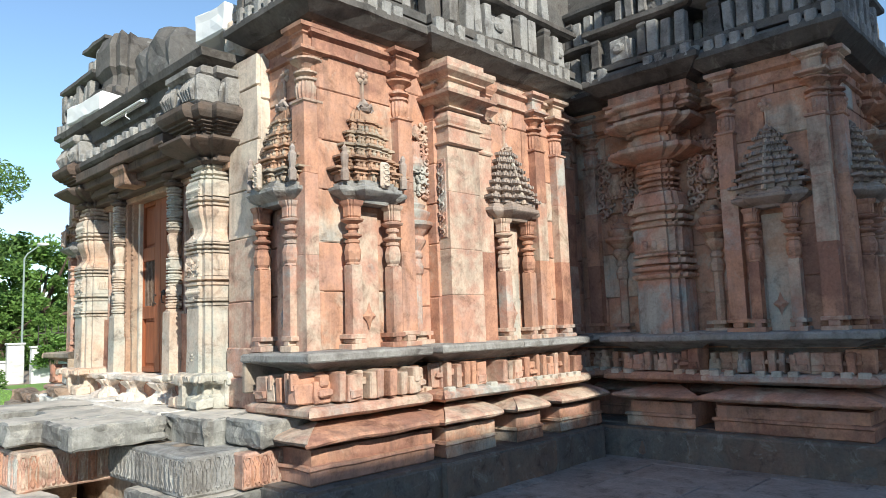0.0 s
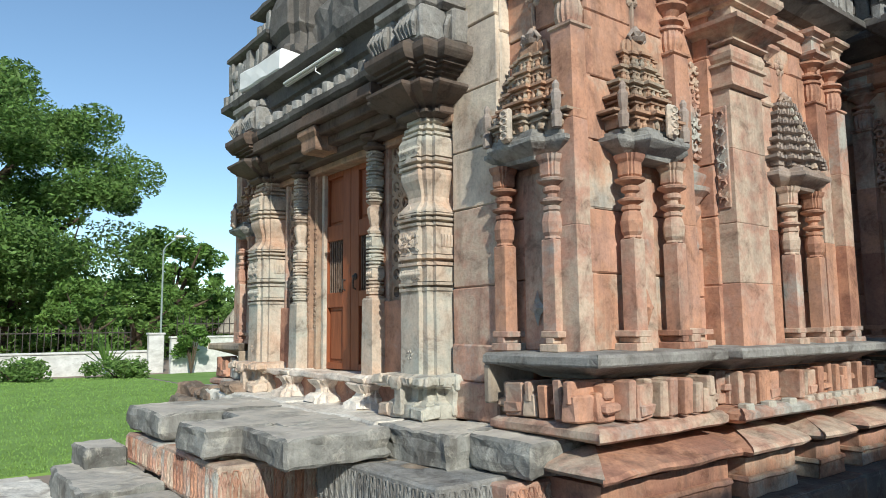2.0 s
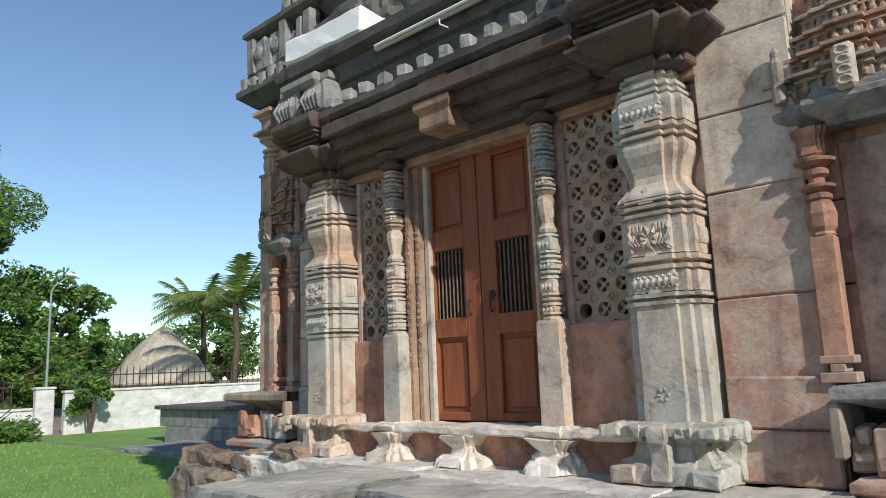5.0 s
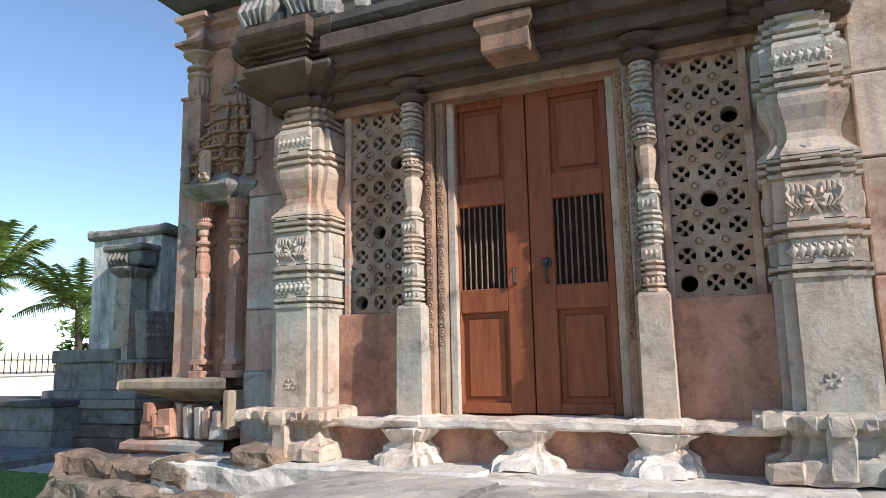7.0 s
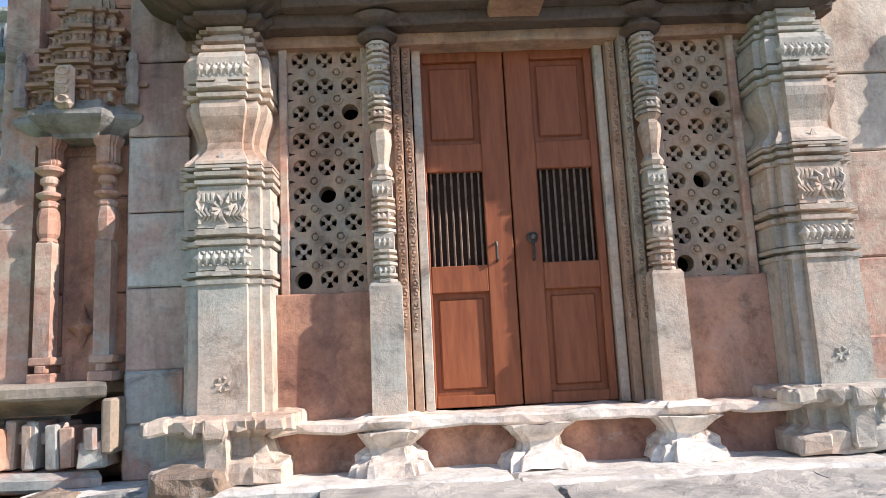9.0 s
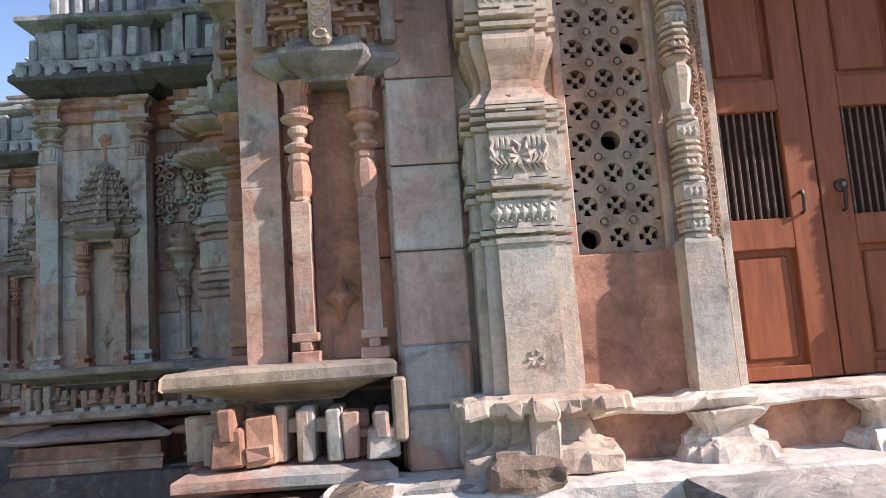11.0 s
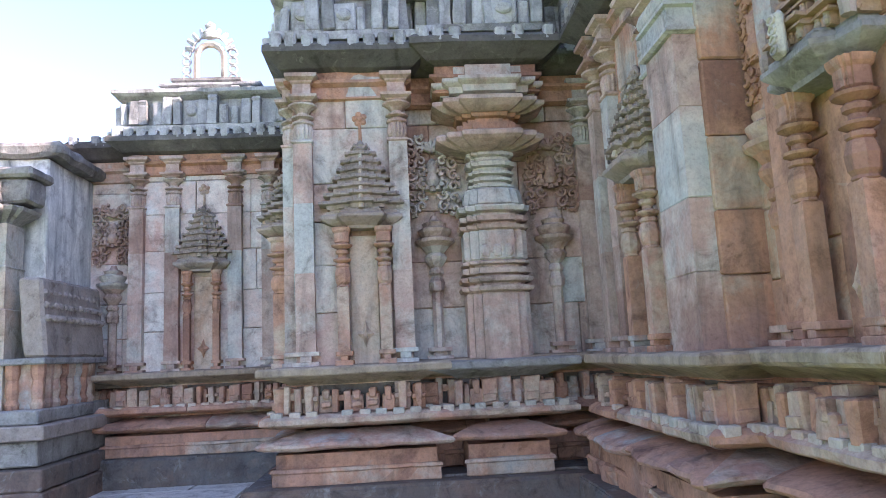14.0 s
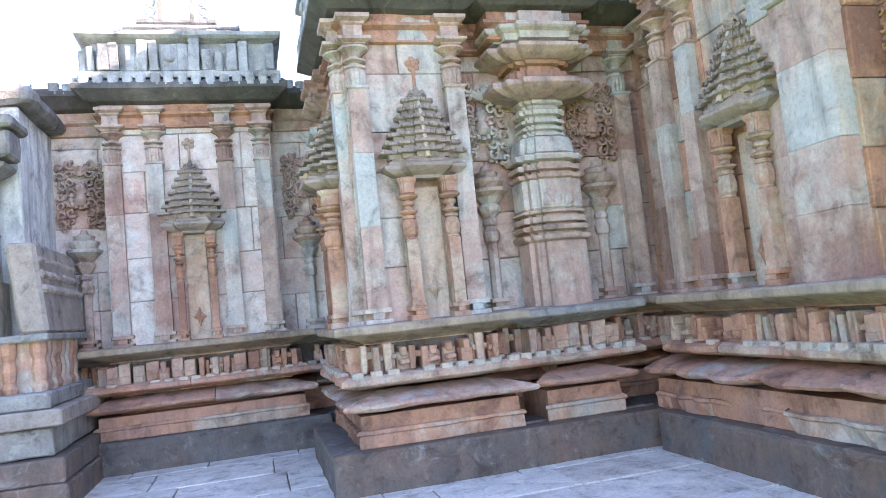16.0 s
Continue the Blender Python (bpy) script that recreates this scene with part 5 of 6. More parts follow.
# ---- the stone platform before the porch ----
def slab(name, x0, y0, z0, x1, y1, z1, mat, label, seed, amp=.014, rz=0.0, cat="slab"):
    bm = bmesh.new()
    cx, cy = (x0 + x1) / 2, (y0 + y1) / 2
    box(bm, x0 - cx, y0 - cy, 0, x1 - cx, y1 - cy, z1 - z0, .02)
    cut(bm, .055 if name == "rubble_stone" else .075)
    rough(bm, amp if name == "rubble_stone" else min(amp, .013), 2.6, seed)
    rough(bm, min(amp, .02) * .5, 14.0, seed + 5)
    half = Vector((abs(x1 - x0) / 2, abs(y1 - y0) / 2, 0))
    for v in bm.verts:
        out = Vector((v.co.x / half.x, v.co.y / half.y, 0))
        if max(abs(out.x), abs(out.y)) > .75:
            layer = math.floor((v.co.z + .02 * noise.noise(v.co * 3)) / .055)
            n1 = noise.noise(Vector((v.co.x * 3.5 + seed, v.co.y * 3.5, layer * 7.7)))
            n2 = noise.noise(Vector((v.co.x * 1.3, v.co.y * 1.3 + seed, 3.3)))
            v.co -= out * (.055 if name == "rubble_stone" else .032) * max(-.4, n1 + .6 * n2)
    return tagged(part(name, bm, mat, None, "", pose(cx, cy, z0, 0, 0, rz)), label, cat, "platform stones")


GL = "weathered grey stone slab of the platform before the porch"
slab("platform_slab", -10.1, 2.85, .60, -7.9, 3.3, .84, M_SLAB, GL, 1)
slab("platform_slab", -7.9, 2.75, .60, -6.2, 3.3, .835, M_SLAB, GL, 2)
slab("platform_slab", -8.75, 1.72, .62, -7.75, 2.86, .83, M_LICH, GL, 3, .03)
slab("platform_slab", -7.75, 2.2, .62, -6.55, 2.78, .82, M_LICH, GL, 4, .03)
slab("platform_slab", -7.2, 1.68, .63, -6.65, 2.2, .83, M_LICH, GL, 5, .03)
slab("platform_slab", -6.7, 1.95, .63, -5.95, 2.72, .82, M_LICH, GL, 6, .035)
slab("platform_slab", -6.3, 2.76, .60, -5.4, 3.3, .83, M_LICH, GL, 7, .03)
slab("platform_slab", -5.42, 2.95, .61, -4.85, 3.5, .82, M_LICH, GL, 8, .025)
slab("platform_core", -10.2, 2.5, 0, -5.6, 3.4, .60, M_BROWN, "reddish stone core of the porch platform", 9, .01)
slab("platform_core", -8.6, 1.85, 0, -6.75, 2.3, .62, M_BROWN, "reddish stone core of the porch steps", 10, .01)
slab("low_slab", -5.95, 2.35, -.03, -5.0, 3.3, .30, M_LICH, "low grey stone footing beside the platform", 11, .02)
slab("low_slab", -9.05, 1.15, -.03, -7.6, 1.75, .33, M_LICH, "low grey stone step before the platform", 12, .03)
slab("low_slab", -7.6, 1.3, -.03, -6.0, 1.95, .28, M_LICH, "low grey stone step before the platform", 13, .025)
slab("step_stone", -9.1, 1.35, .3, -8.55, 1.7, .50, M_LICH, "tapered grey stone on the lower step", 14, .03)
slab("step_stone", -9.6, 0.5, -.03, -8.4, 1.2, .12, M_SLAB, "pale flat stone beside the lawn", 15, .02)
RUB = "rough eroded pinkish stone under the west pier"
for i, (rx, ry, sx, sy, z0, z1, mat) in enumerate(((-10.46, 3.12, .46, .42, 0, .70, M_RUB), (-9.74, 3.08, .28, .36, 0, .66, M_RUB), (-9.55, 2.98, .20, .12, .62, .86, M_LICH), (-10.75, 3.0, .24, .16, .66, .82, M_RUB), (-10.28, 2.98, .22, .14, .68, .80, M_RUB), (-9.93, 2.95, .13, .12, .64, .84, M_RUB), (-10.98, 3.45, .22, .4, 0, .60, M_RUB), (-9.3, 2.93, .12, .10, .82, .93, M_RUB))):
    slab("rubble_stone", rx - sx, ry - sy, z0, rx + sx, ry + sy, z1, mat, RUB, 40 + i, .05)


def frieze_stone(x0, y0, x1, y1, z0, z1, faces, seed, mat=M_PIL):
    """A long stone with a band of small carved figures in niches, kept as plain upright shapes."""
    s = thing("carved_bench", "stone bench with a band of small upright carvings", "carved stone", None, "platform stones")
    bm = bmesh.new()
    box(bm, x0, y0, z0, x1, y1, z1, .015)
    cut(bm, .15)
    rough(bm, .012, 4, seed)
    part("bench_block", bm, mat, s)
    r = random.Random(seed)
    for m in along(x0, y0, x1, y1, faces, .0, .075):
        bm = bmesh.new()
        hh = z1 - z0
        lathe(bm, OCT, [(.008, .03), (.018, .05), (.012, hh * .3), (.017, hh * .5), (.009, hh * .62), (.013, hh * .72), (.005, hh * .8)])
        for sgn in (-1, 1):
            tube(bm, [(sgn * .036, 0, hh * .1), (sgn * .012, -.008, hh * .3), (-sgn * .004, -.010, hh * .45), (sgn * .014, -.008, hh * .64), (sgn * .036, 0, hh * .86)], [.008, .009, .009, .009, .007], 4)
        tube(bm, [(-.034, 0, .03), (-.034, -.004, hh * .6), (-.015, -.006, hh * .9), (.015, -.006, hh * .9), (.034, -.004, hh * .6), (.034, 0, .03)], [.007] * 6, 4)
        rough(bm, .004, 12, r.random() * 9)
        part("carving", bm, mat, s, "", m @ pose(0, 0, z0))
    return s


frieze_stone(-6.55, 2.45, -5.1, 3.3, .30, .60, "se", 3, M_GREYST)
frieze_stone(-5.35, 2.85, -4.95, 3.6, .31, .58, "e", 4)
frieze_stone(-7.73, 1.74, -6.5, 2.5, .28, .60, "se", 5)
frieze_stone(-8.65, 1.70, -7.75, 2.3, .36, .60, "se", 6)


# ---- ground ----
bm = bmesh.new()
box(bm, -900, -900, -.5, 900, 900, -.03)
ground = part("ground", bm, M_EARTH)
tagged(ground, "bare pinkish earth ground reaching the horizon", "ground", "", "structure")
bm = bmesh.new()
box(bm, -27.6, -30, -.2, -14.0, 6.4, 0.0)
box(bm, -14.0, -30, -.2, -10.6, 4.6, 0.0)
tagged(part("lawn", bm, M_LAWN), "mown green lawn beside the temple", "lawn", "", "structure")
bm = bmesh.new()
box(bm, -27.6, 6.6, -.2, -19.5, 22, 0.0)
tagged(part("lawn_beyond", bm, M_LAWN), "green lawn strip by the boundary wall", "lawn", "", "structure")
verts, faces = [], []
gr = random.Random(3)
for i in range(60000):
    x = -10.6 - 17 * gr.random() ** 1.6
    y = gr.uniform(-7, 6.4 if x < -14 else 4.6)
    h, a, w = gr.uniform(.015, .035), gr.uniform(0, 6.28), .006 + .0006 * (-10.6 - x)
    k0 = len(verts)
    dx, dy = math.cos(a) * w, math.sin(a) * w
    verts += [(x - dx, y - dy, 0), (x + dx, y + dy, 0), (x + gr.uniform(-.02, .02), y + gr.uniform(-.02, .02), h)]
    faces.append((k0, k0 + 1, k0 + 2))
me = bpy.data.meshes.new("grass")
me.from_pydata(verts, [], faces)
me.materials.append(M_GRASS)
tagged(new("grass", me), "short mown grass blades over the lawn", "grass", "", "stuff")
bm = bmesh.new()
box(bm, -10.58, -.2, -.2, -9.0, 1.2, -.01)
tagged(part("path_stone", bm, M_SLAB), "pale stone path edge by the lawn", "path", "", "structure")

# court paving
pave = thing("pavement", "court of worn grey paving stones round the temple", "paving", None, "", "structure")
pr = random.Random(8)
# East court darker, west paler: the difference in light is in the stone colours.
for X0, X1, Y0, Y1, pm in ((-6.0, 2.5, 1.0, 8.0, M_PAVE), (-17.5, -10.7, 4.7, 11.0, M_SLAB)):
    y = Y0
    while y < Y1:
        d = pr.uniform(.55, .85)
        x = X0 + pr.uniform(-.3, 0)
        while x < X1:
            w = pr.uniform(.7, 1.3)
            bm = bmesh.new()
            box(bm, -w / 2 + .006, -d / 2 + .006, -.06, w / 2 - .006, d / 2 - .006, pr.uniform(-.004, .008), .008)
            if x < -13.9 and y < 6.3:
                bm.free()
                x += w
                continue
            part("paving_stone", bm, pm, pave, "", pose(x + w / 2, y + d / 2, 0))
            x += w
        y += d
for nm, (x0, y0, x1, y1) in (("path_north", (-26, 6.38, -13.985, 6.62)), ("court_bed", (-13.98, 4.62, -9.5, 11))):
    bm = bmesh.new()
    box(bm, x0, y0, -.2, x1, y1, -.012)
    tagged(part(nm, bm, M_PAVE), "worn stone path", "path", "", "structure")

# ---- west wing: seat-back wall, plain tall wall, lone pillar ----
wing = thing("west_porch", "weathered stone porch platform with sloping carved seat-back", "porch", None, "", "structure")
for i, (d, z0, z1, mat) in enumerate(((.0, -.02, .24, M_BASE), (-.03, .245, .46, M_BASE), (-.14, .47, .72, M_GREYST), (-.04, .73, .88, M_TOWER), (-.16, .885, 1.03, M_GREYST))):
    bm = bmesh.new()
    box(bm, -18.6, 8.28 - d, z0, -16.12 + d, 11, z1, .015)
    cut(bm, .2)
    rough(bm, .012, 4, i)
    part("platform_course", bm, mat, wing)
for i in range(8):
    bm = bmesh.new()
    lathe(bm, OCT, [(.06, 0), (.07, .05), (.05, .1), (.065, .2), (.05, .3), (.07, .36), (.07, .46)], (-16.42, 8.72 + i * .17, 1.03))
    part("baluster", bm, M_PIL, wing)
for i in range(2):
    bm = bmesh.new()
    lathe(bm, OCT, [(.06, 0), (.07, .05), (.05, .1), (.065, .2), (.05, .3), (.07, .36), (.07, .46)], (-16.66 - i * .2, 8.68, 1.03))
    part("baluster", bm, M_PIL, wing)
bm = bmesh.new()
box(bm, -16.95, 8.7, 1.03, -16.45, 10.2, 1.49)
part("seat_wall", bm, M_PIL, wing)
bm = bmesh.new()
box(bm, -16.98, 8.58, 1.49, -16.3, 10.2, 1.56, .015)
part("seat_slab", bm, M_GREYST, wing)
bm = bmesh.new()
box(bm, -.2, -.75, 0, .05, .75, .86, .03)
for v in bm.verts:
    v.co.x -= .1 * v.co.z
for i in range(13):
    for j in range(3):
        stud(bm, OCT, [(.045, -.03), (.035, .03), (.012, .05)], pose(.01 - .03 * j, -.68 + i * .112, .42 + j * .14, 0, 90))
cut(bm, .15)
rough(bm, .012, 6)
part("seat_back", bm, M_TOWER, wing, "", pose(-16.36, 9.4, 1.56))
bm = bmesh.new()
box(bm, -18.55, 8.62, 1.02, -16.95, 8.9, 1.52, .02)
cut(bm, .2)
rough(bm, .02, 3)
part("low_parapet", bm, M_GREYST, wing)
bm = bmesh.new()
box(bm, -18.6, 8.58, 1.52, -16.9, 8.94, 1.76, .03)
part("parapet_cap", bm, M_GREYST, wing)
bm = bmesh.new()
box(bm, -18.4, 9.2, 0.9, -16.62, 10.8, 3.9, .02)
cut(bm, .3)
rough(bm, .015, 2)
tagged(part("wall_west_wing", bm, M_PLAIN), "pale grey-green plain stone wall with dark streaks", "wall", "", "structure")
bm = bmesh.new()
box(bm, -18.5, 9.1, 3.9, -16.45, 11.5, 4.08, .05)
cut(bm, .2)
rough(bm, .04, 3)
tagged(part("roof_west_wing", bm, M_GREYST), "weathered grey roof slab of the west wing", "roof", "", "structure")
pil = thing("lone_pillar", "pale square stone pillar with bracket capital", "pillar", pose(-16.98, 8.88, 1.03))
bm = bmesh.new()
lathe(bm, SQ, [(.23, 0), (.23, 1.05), (.19, 1.07), (.19, 1.5), (.2, 1.52), (.18, 1.54), (.18, 2.0)])
part("shaft", bm, M_PALE, pil)
bm = bmesh.new()
lathe(bm, RED, [(.18, 2.0), (.22, 2.04), (.34, 2.13), (.36, 2.17), (.2, 2.22)])
part("capital", bm, M_GREYST, pil)
bm = bmesh.new()
box(bm, -.42, -.2, 2.22, .4, .2, 2.5, .03)
box(bm, -.5, -.26, 2.5, .45, .26, 2.62, .03)
for i in range(5):
    tube(bm, [(-.3 + i * .1, -.2, 2.45), (-.32 + i * .1, -.25, 2.35), (-.27 + i * .1, -.2, 2.25)], [.03, .04, .02], 6)
cut(bm, .15)
rough(bm, .02, 5)
part("bracket", bm, M_GREYST, pil)
slab("court_step", -20.2, 6.2, -.03, -16.6, 7.9, .12, M_GREYST, "low dark stone step at the edge of the lawn", 31)
bench = thing("stone_platform", "plain grey stone block platform at the court edge", "platform", None)
for i in range(3):
    bm = bmesh.new()
    box(bm, -21.5 + i * 1.33, 7.85, 0, -20.18 + i * 1.33, 9.5, .38, .01)
    part("stone", bm, M_GREYST, bench)
    bm = bmesh.new()
    box(bm, -21.5 + i * 1.33 - .3, 7.86, .385, -20.18 + i * 1.33 - (.3 if i < 2 else 0), 9.5, .78, .01)
    part("stone", bm, M_GREYST, bench)
bm = bmesh.new()
box(bm, -21.9, 7.75, .785, -17.45, 9.6, .88, .015)
part("top_slab", bm, M_DARK, bench)


# statue frame on the far roof, kept as plain ornament
arch = thing("roof_arch", "carved stone arch ornament on the shrine roof", "roof ornament", pose(-15.12, 10.55, 5.24) @ Matrix.Scale(.95, 4))
bm = bmesh.new()
lathe(bm, SQ, [(.45, 0), (.5, .04), (.5, .08), (.4, .1)], (0, 0, 0), .5)
part("base", bm, M_GREYST, arch)
bm = bmesh.new()
for sgn in (-1, 1):
    for j in range(4):
        c = (sgn * .34, 0, .17 + j * .13)
        tube(bm, [(c[0] + .055 * math.cos(t), 0, c[2] + .055 * math.sin(t)) for t in np.linspace(0, 6.28, 11)], [.02] * 11, 5)
for j in range(9):
    t = math.pi * j / 8
    tube(bm, [(.24 * math.cos(t), 0, .62 + .2 * math.sin(t)), (.36 * math.cos(t), 0, .66 + .3 * math.sin(t))], [.05, .03], 6)
lathe(bm, OCT, [(.1, .8), (.12, .88), (.06, .94), (.08, 1.0), (.02, 1.06)], (0, 0, 0), .6)
part("scroll_frame", bm, M_TOPW, arch)
bm = bmesh.new()
for j in range(8):
    t0, t1 = math.pi * j / 8, math.pi * (j + 1) / 8
    tube(bm, [(.2 * math.cos(t0), 0, .5 + .2 * math.sin(t0)), (.2 * math.cos(t1), 0, .5 + .2 * math.sin(t1))], [.05, .05], 6)
for sgn in (-1, 1):
    tube(bm, [(sgn * .2, 0, .08), (sgn * .2, 0, .5)], [.05, .05], 6)
part("arch_ring", bm, M_PALE, arch)

# ---- added sun blockers to the east, unseen behind the walker's right ----
# Invented masses; their edges and heights set the shadow line on walls and plinth.
for nm, x0, y0, x1, y1, h in (("wall_east_shrine", 9.0, 2.48, 13, 9, 12.4), ("wall_east_porch", 9.0, -7, 13, 2.48, 8.65)):
    bm = bmesh.new()
    box(bm, x0, y0, 0, x1, y1, h)
    tagged(part(nm, bm, M_WALL), "added unseen block that keeps the eastern sun off the court", "wall", "", "structure")


# ---- garden and distance ----
def lime_wall(name, x, y0, y1, h, label):
    w = thing(name, label, "wall", None, "", "structure")
    bm = bmesh.new()
    box(bm, x - .12, y0, -.05, x + .12, y1, h, .02)
    cut(bm, 1.0)
    rough(bm, .01, 1.0)
    part("masonry", bm, M_LIME, w)
    bm = bmesh.new()
    box(bm, x - .17, y0 - .03, h, x + .17, y1 + .03, h + .08, .02)
    part("coping", bm, M_LIME, w)
    return w


lime_wall("boundary_wall_low", -29.3, -16, 7.45, .72, "low limewashed boundary wall beyond the lawn")
lime_wall("boundary_wall_high", -28.0, 7.8, 17.5, 1.22, "tall limewashed boundary wall beyond the lawn")
lime_wall("boundary_wall_post", -29.0, 7.3, 7.85, 1.35, "limewashed wall pier at the corner")
lime_wall("boundary_wall_north", -27.0, 17.8, 19.8, 1.9, "white wall beside the gate")


def railing(y0, y1, x, z0, h, label):
    f = thing("iron_railing", label, "railing", None, "iron railings")
    n = int((y1 - y0) / .22)
    bm = bmesh.new()
    tube(bm, [(-.0, 0, .9 * h), (-.0, 1, .9 * h)], [.02, .02], 4)
    me = None
    for i in range(n + 1):
        y = y0 + i * (y1 - y0) / n
        if me is None:
            b2 = bmesh.new()
            tube(b2, [(0, 0, 0), (0, 0, h * .93), (0, 0, h)], [.018, .018, .002], 4)
            me = part("bar", b2, M_IRON, f, "", pose(x, y, z0)).data
        else:
            placed("bar", me, f, "", pose(x, y, z0))
    bm.free()
    for zz in (.15, .85):
        bm = bmesh.new()
        box(bm, x - .015, y0, z0 + zz * h - .02, x + .015, y1, z0 + zz * h + .02)
        part("rail", bm, M_IRON, f)
    return f


railing(8.2, 17.0, -28.6, -.04, 2.1, "dark iron railing behind the tall white wall")
railing(-6.0, 7.0, -30.2, -.04, 1.75, "dark iron railing behind the low white wall")

post = thing("lamp_post", "slim pale steel garden lamp post with bent arm", "lamp post", pose(-31.5, 8.45, 0))
bm = bmesh.new()
tube(bm, [(0, 0, 0), (0, 0, 4.75), (.02, .1, 4.95), (.1, .5, 5.3)], [.045, .035, .03, .022], 8)
part("pole", bm, M_POLE, post)
bm = bmesh.new()
lathe(bm, SQ, [(.05, 0), (.1, .04), (.1, .09), (.04, .12)], (.13, .62, 5.3), 2.0)
part("lamp_head", bm, M_WHITE, post)


def leaf_mesh(name, centres, count, size, mat, seed, parent, droop=.3, flat=.75):
    """Leaves scattered in uneven clumps; small folded quads, one mesh."""
    r = random.Random(seed)
    V, F = [], []
    per = count // len(centres)
    for cx, cy, cz, cr in centres:
        for _ in range(per):
            p = Vector((r.gauss(0, 1), r.gauss(0, 1), r.gauss(0, 1))).normalized() * r.random() ** .45
            c = Vector((cx, cy, cz)) + Vector((p.x, p.y, p.z * flat)) * cr
            d = Vector((r.gauss(0, 1), r.gauss(0, 1), r.gauss(0, .6) - droop)).normalized()
            u = d.orthogonal().normalized()
            u = (Matrix.Rotation(r.uniform(0, 6.28), 3, d) @ u)
            s = size * r.uniform(.6, 1.3)
            k = len(V)
            V += [c - d * s, c + u * s * .4, c + d * s, c - u * s * .4]
            F.append((k, k + 1, k + 2, k + 3))
    me = bpy.data.meshes.new(name)
    me.from_pydata(V, [], F)
    me.materials.append(mat)
    return placed(name, me, parent)


def tree(x, y, h, w, seed, label, leaves=26000, size=.16, mat=M_LEAF, bare=.22):
    r = random.Random(seed)
    t = thing("tree", label, "tree", pose(x, y, 0))
    bm = bmesh.new()
    tube(bm, [(0, 0, -.1), (.1, .1, h * .12), (-.1, .2, h * .25), (.15, 0, h * .4)], [w * .055, w * .045, w * .04, w * .03], 9)
    clumps = []
    for i in range(9):
        a = i * 2.4 + r.uniform(-.3, .3)
        L = w * r.uniform(.25, .48)
        z0 = h * r.uniform(.14, .36)
        z1 = h * r.uniform(.38, .85)
        e = (math.cos(a) * L, math.sin(a) * L, z1)
        tube(bm, [(0, .1, z0), (e[0] * .4, e[1] * .4, z0 + (z1 - z0) * .45), (e[0] * .75, e[1] * .75, z0 + (z1 - z0) * .75), e], [w * .024, w * .018, w * .012, w * .004], 6)
    part("trunk", bm, M_BARK, t)
    for i in range(130):
        a = r.uniform(0, 6.28)
        z = h * r.uniform(bare, .93)
        env = math.sin(math.pi * min(1, max(.05, (z / h - bare * .6) / (1 - bare * .6)))) ** .55
        rad = w * .5 * env * r.uniform(.2, 1.0) ** .6 * .95
        clumps.append((math.cos(a) * rad, math.sin(a) * rad, z, w * r.uniform(.05, .115)))
    leaf_mesh("crown", clumps, leaves, size, mat, seed, t)
    return t


tree(-41.5, 0.6, 15.2, 19.0, 1, "large dark green spreading tree behind the boundary wall", 170000, .13, M_LEAF, .1)
for i, (tx, ty, th) in enumerate(((-38, -4, 4.6), (-40, 1.5, 5.2), (-43, 6.5, 5.0), (-41, 9.8, 4.2), (-46, -10, 4), (-52, 3, 5), (-50, 12, 4.5), (-56, 18, 4.5), (-39.5, 3.6, 6.6), (-45, -1, 7.5), (-43.5, 6.0, 9.0), (-41.0, -2.5, 7.0))):
    tree(tx, ty, th, 6.5, 20 + i, "dense green undergrowth tree behind the boundary wall", 7000, .14, M_LEAF2, .02)
tree(-47.0, -9.0, 15.0, 17.0, 2, "large dark green tree behind the boundary wall", 60000, .18)
tree(-44.5, 12.5, 7.6, 7.0, 3, "mid-sized bright green tree behind the lamp post", 16000, .18, M_LEAF2, .1)
tree(-34.5, 6.2, 3.9, 3.6, 4, "small leafy tree behind the low wall", 8000, .12, M_LEAF2, .05)
tree(-62.0, 32.0, 7.5, 10, 5, "distant green tree on the horizon", 8000, .25, M_LEAF)
tree(-45.0, 34.0, 6.0, 8, 6, "distant green tree beyond the gate", 9000, .22, M_LEAF2, .08)
tree(-28.0, 27.0, 6.2, 5, 7, "bright green tree beyond the west porch", 12000, .14, M_LEAF2, .08)
tree(-60.0, 22.0, 5.0, 12, 8, "distant green tree on the horizon", 8000, .25, M_LEAF, .05)


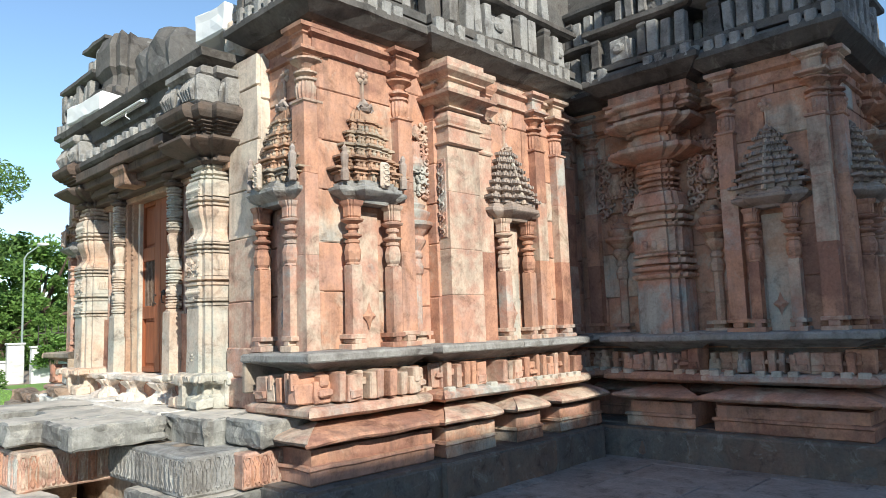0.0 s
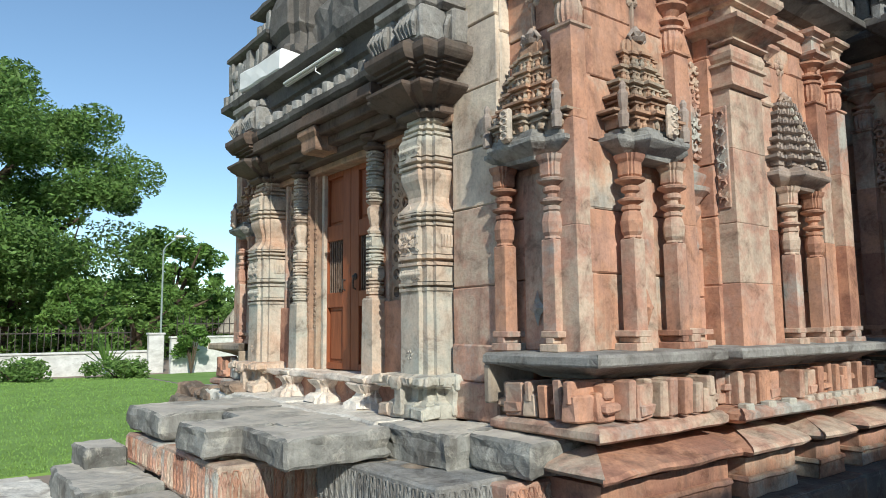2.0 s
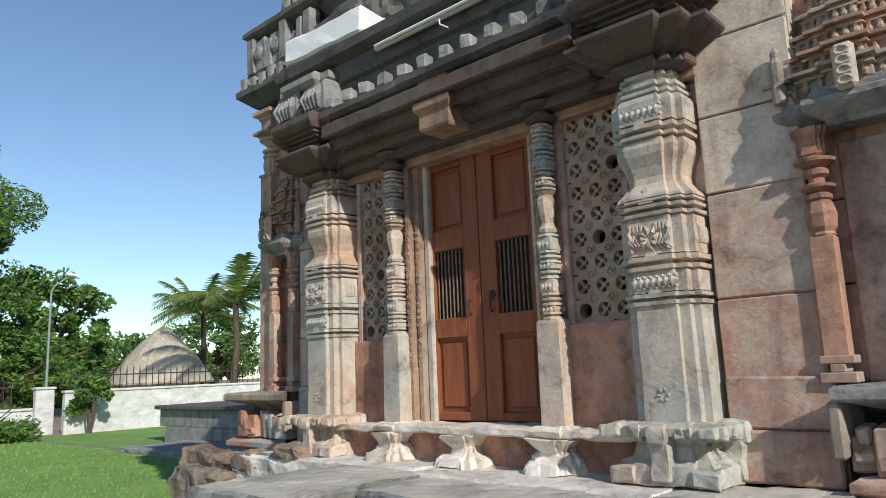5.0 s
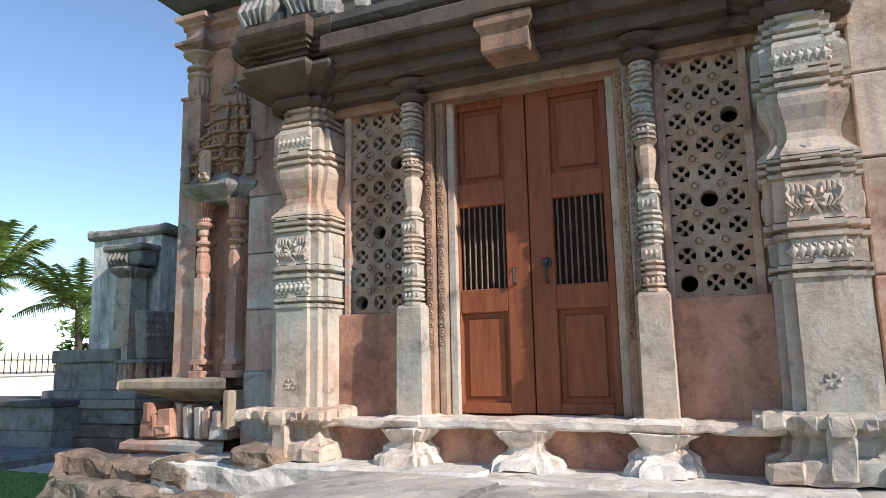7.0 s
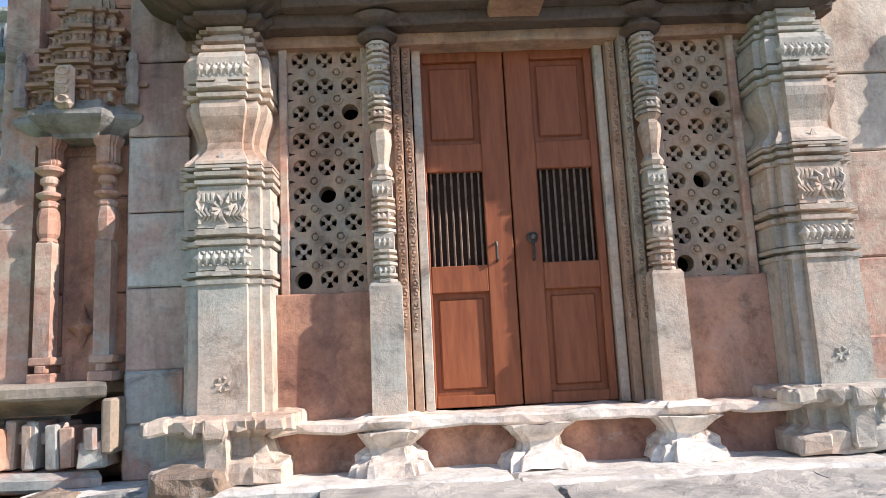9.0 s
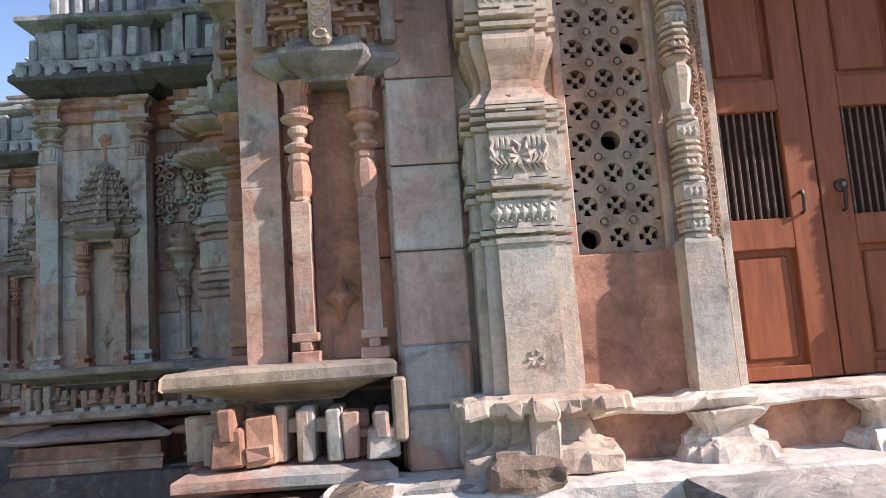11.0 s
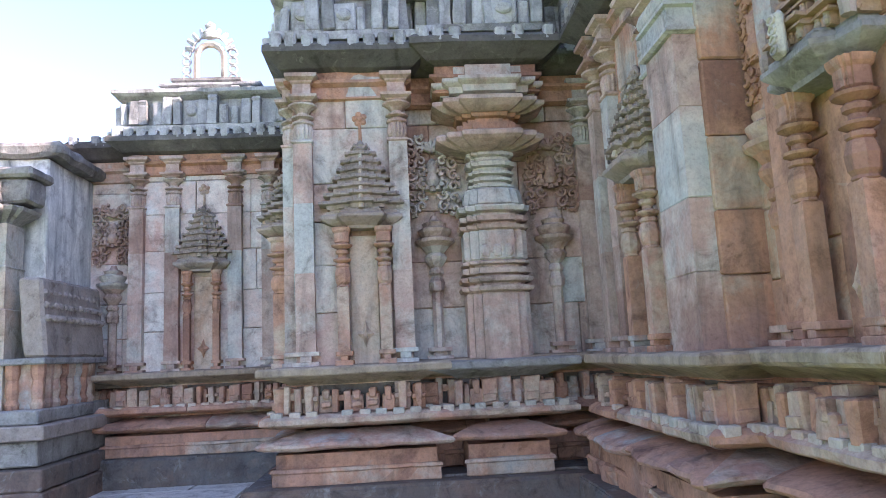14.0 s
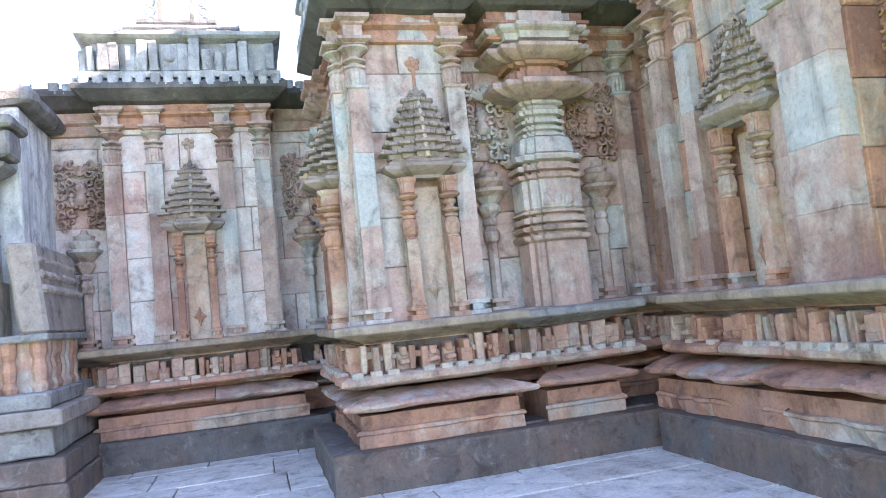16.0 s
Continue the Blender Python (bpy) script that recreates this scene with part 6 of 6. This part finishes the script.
def palm(x, y, h, seed, label):
    r = random.Random(seed)
    t = thing("palm_tree", label, "palm tree", pose(x, y, 0), "coconut palms")
    bm = bmesh.new()
    tube(bm, [(0, 0, -.1), (.1, .05, h * .3), (.15, .15, h * .6), (.1, .1, h)], [.2, .16, .14, .12], 8)
    part("trunk", bm, M_BARK, t)
    for i in range(19):
        a = i * 2.4 + r.uniform(-.2, .2)
        up = r.uniform(.15, 1.25)
        L = r.uniform(2.9, 3.7)
        pts = []
        for j in range(9):
            f = j / 8
            rr = L * f * math.cos(up) + .2
            zz = h + L * f * math.sin(up) - 1.6 * f * f * (1.1 - .3 * up)
            pts.append(Vector((rr * math.cos(a) + .1, rr * math.sin(a) + .1, zz)))
        bm = bmesh.new()
        tube(bm, pts, [.035 - .0035 * j for j in range(9)], 4)
        side = Vector((-math.sin(a), math.cos(a), 0))
        for j in range(4, 34):
            f = j / 34
            p = pts[int(f * 8)].lerp(pts[min(8, int(f * 8) + 1)], f * 8 % 1)
            d = (pts[min(8, int(f * 8) + 1)] - pts[int(f * 8)]).normalized()
            ln = .75 * math.sin(math.pi * (.15 + .8 * f)) + .1
            for sg in (-1, 1):
                e = p + (side * sg * .75 + d * .55 + Vector((0, 0, -.45 + r.uniform(-.15, .15)))) * ln
                v = [bm.verts.new(c) for c in (p - d * .05, p + d * .05, e)]
                bm.faces.new(v)
        part("frond", bm, M_PALM, t)
    return t


palm(-37.5, 17.4, 4.7, 1, "coconut palm with drooping fronds behind the wall")
palm(-30.6, 18.6, 3.7, 2, "coconut palm with drooping fronds beyond the gate")
palm(-31.5, 15.6, 4.6, 3, "young coconut palm beyond the gate")


def shrub(x, y, h, w, seed, label, mat=M_LEAF, n=2500, size=.07):
    t = thing("shrub", label, "shrub", pose(x, y, 0), "garden shrubs")
    r = random.Random(seed)
    bm = bmesh.new()
    for i in range(6):
        a = i * 1.05
        tube(bm, [(0, 0, -.02), (math.cos(a) * w * .15, math.sin(a) * w * .15, h * .5), (math.cos(a) * w * .3, math.sin(a) * w * .3, h * .85)], [.025, .018, .006], 5)
    part("stem", bm, M_BARK, t)
    leaf_mesh("foliage", [(r.uniform(-.36, .36) * w, r.uniform(-.36, .36) * w, h * r.uniform(.25, .85), w * r.uniform(.14, .26)) for _ in range(14)], n, size, mat, seed, t)


shrub(-27.0, 2.9, .55, 2.2, 1, "low clipped dark green shrub by the wall")
shrub(-26.6, 5.7, .55, 1.9, 2, "low clipped dark green shrub by the wall")
shrub(-26.8, -3.0, .9, 3.0, 3, "dark green shrub by the wall")
shrub(-27.2, 8.3, 1.9, 1.2, 4, "young upright green shrub before the white wall", M_LEAF2, 2500, .08)
shrub(-30.0, 11.5, .9, 2.5, 5, "green shrub behind the wall", M_LEAF2)
sp = thing("shrub", "spiky young palm shrub beside the low wall", "shrub", pose(-27.4, 5.6, .2), "garden shrubs")
bm = bmesh.new()
for i in range(26):
    a, up = i * 2.4, .35 + (i % 7) * .16
    d = Vector((math.cos(a) * math.cos(up), math.sin(a) * math.cos(up), math.sin(up)))
    s = Vector((-math.sin(a), math.cos(a), 0)) * .04
    p0, p1, p2 = Vector((0, 0, .1)), d * .9, d * 1.7 + Vector((0, 0, -.45))
    v = [bm.verts.new(c) for c in (p0 - s, p0 + s, p1 + s, p1 - s, p2)]
    bm.faces.new(v[:4])
    bm.faces.new((v[3], v[2], v[4]))
part("foliage", bm, M_LEAF2, sp)

hut = thing("thatched_hut", "round hut with a grey conical thatched roof", "hut", pose(-36.5, 15.0, 0))
bm = bmesh.new()
lathe(bm, RND, [(2.3, 1.35), (2.35, 1.42), (1.95, 2.0), (1.5, 2.6), (1.05, 3.12), (.62, 3.55), (.28, 3.85), (.03, 4.0)])
cut(bm, .35)
rough(bm, .05, 2.5)
part("roof", bm, M_THATCH, hut)
bm = bmesh.new()
lathe(bm, RND, [(1.7, -.05), (1.7, 1.75)])
part("wall", bm, M_LIME, hut)

gate = thing("gate", "white-painted metal gate with barred opening", "gate", pose(-26.6, 20.9, 0, 0, 0, 0))
bm = bmesh.new()
box(bm, -.05, -1.0, 0, .05, 1.0, 1.95, .02)
part("gate_panel", bm, M_WHITE, gate)
for i in range(9):
    bm = bmesh.new()
    tube(bm, [(.07, -.45 + i * .1, .7), (.07, -.45 + i * .1, 1.5)], [.014, .014], 4)
    part("gate_bar", bm, M_IRON, gate)
lime_wall("boundary_wall_far", -26.4, 22.2, 40, 1.9, "white wall beyond the gate")
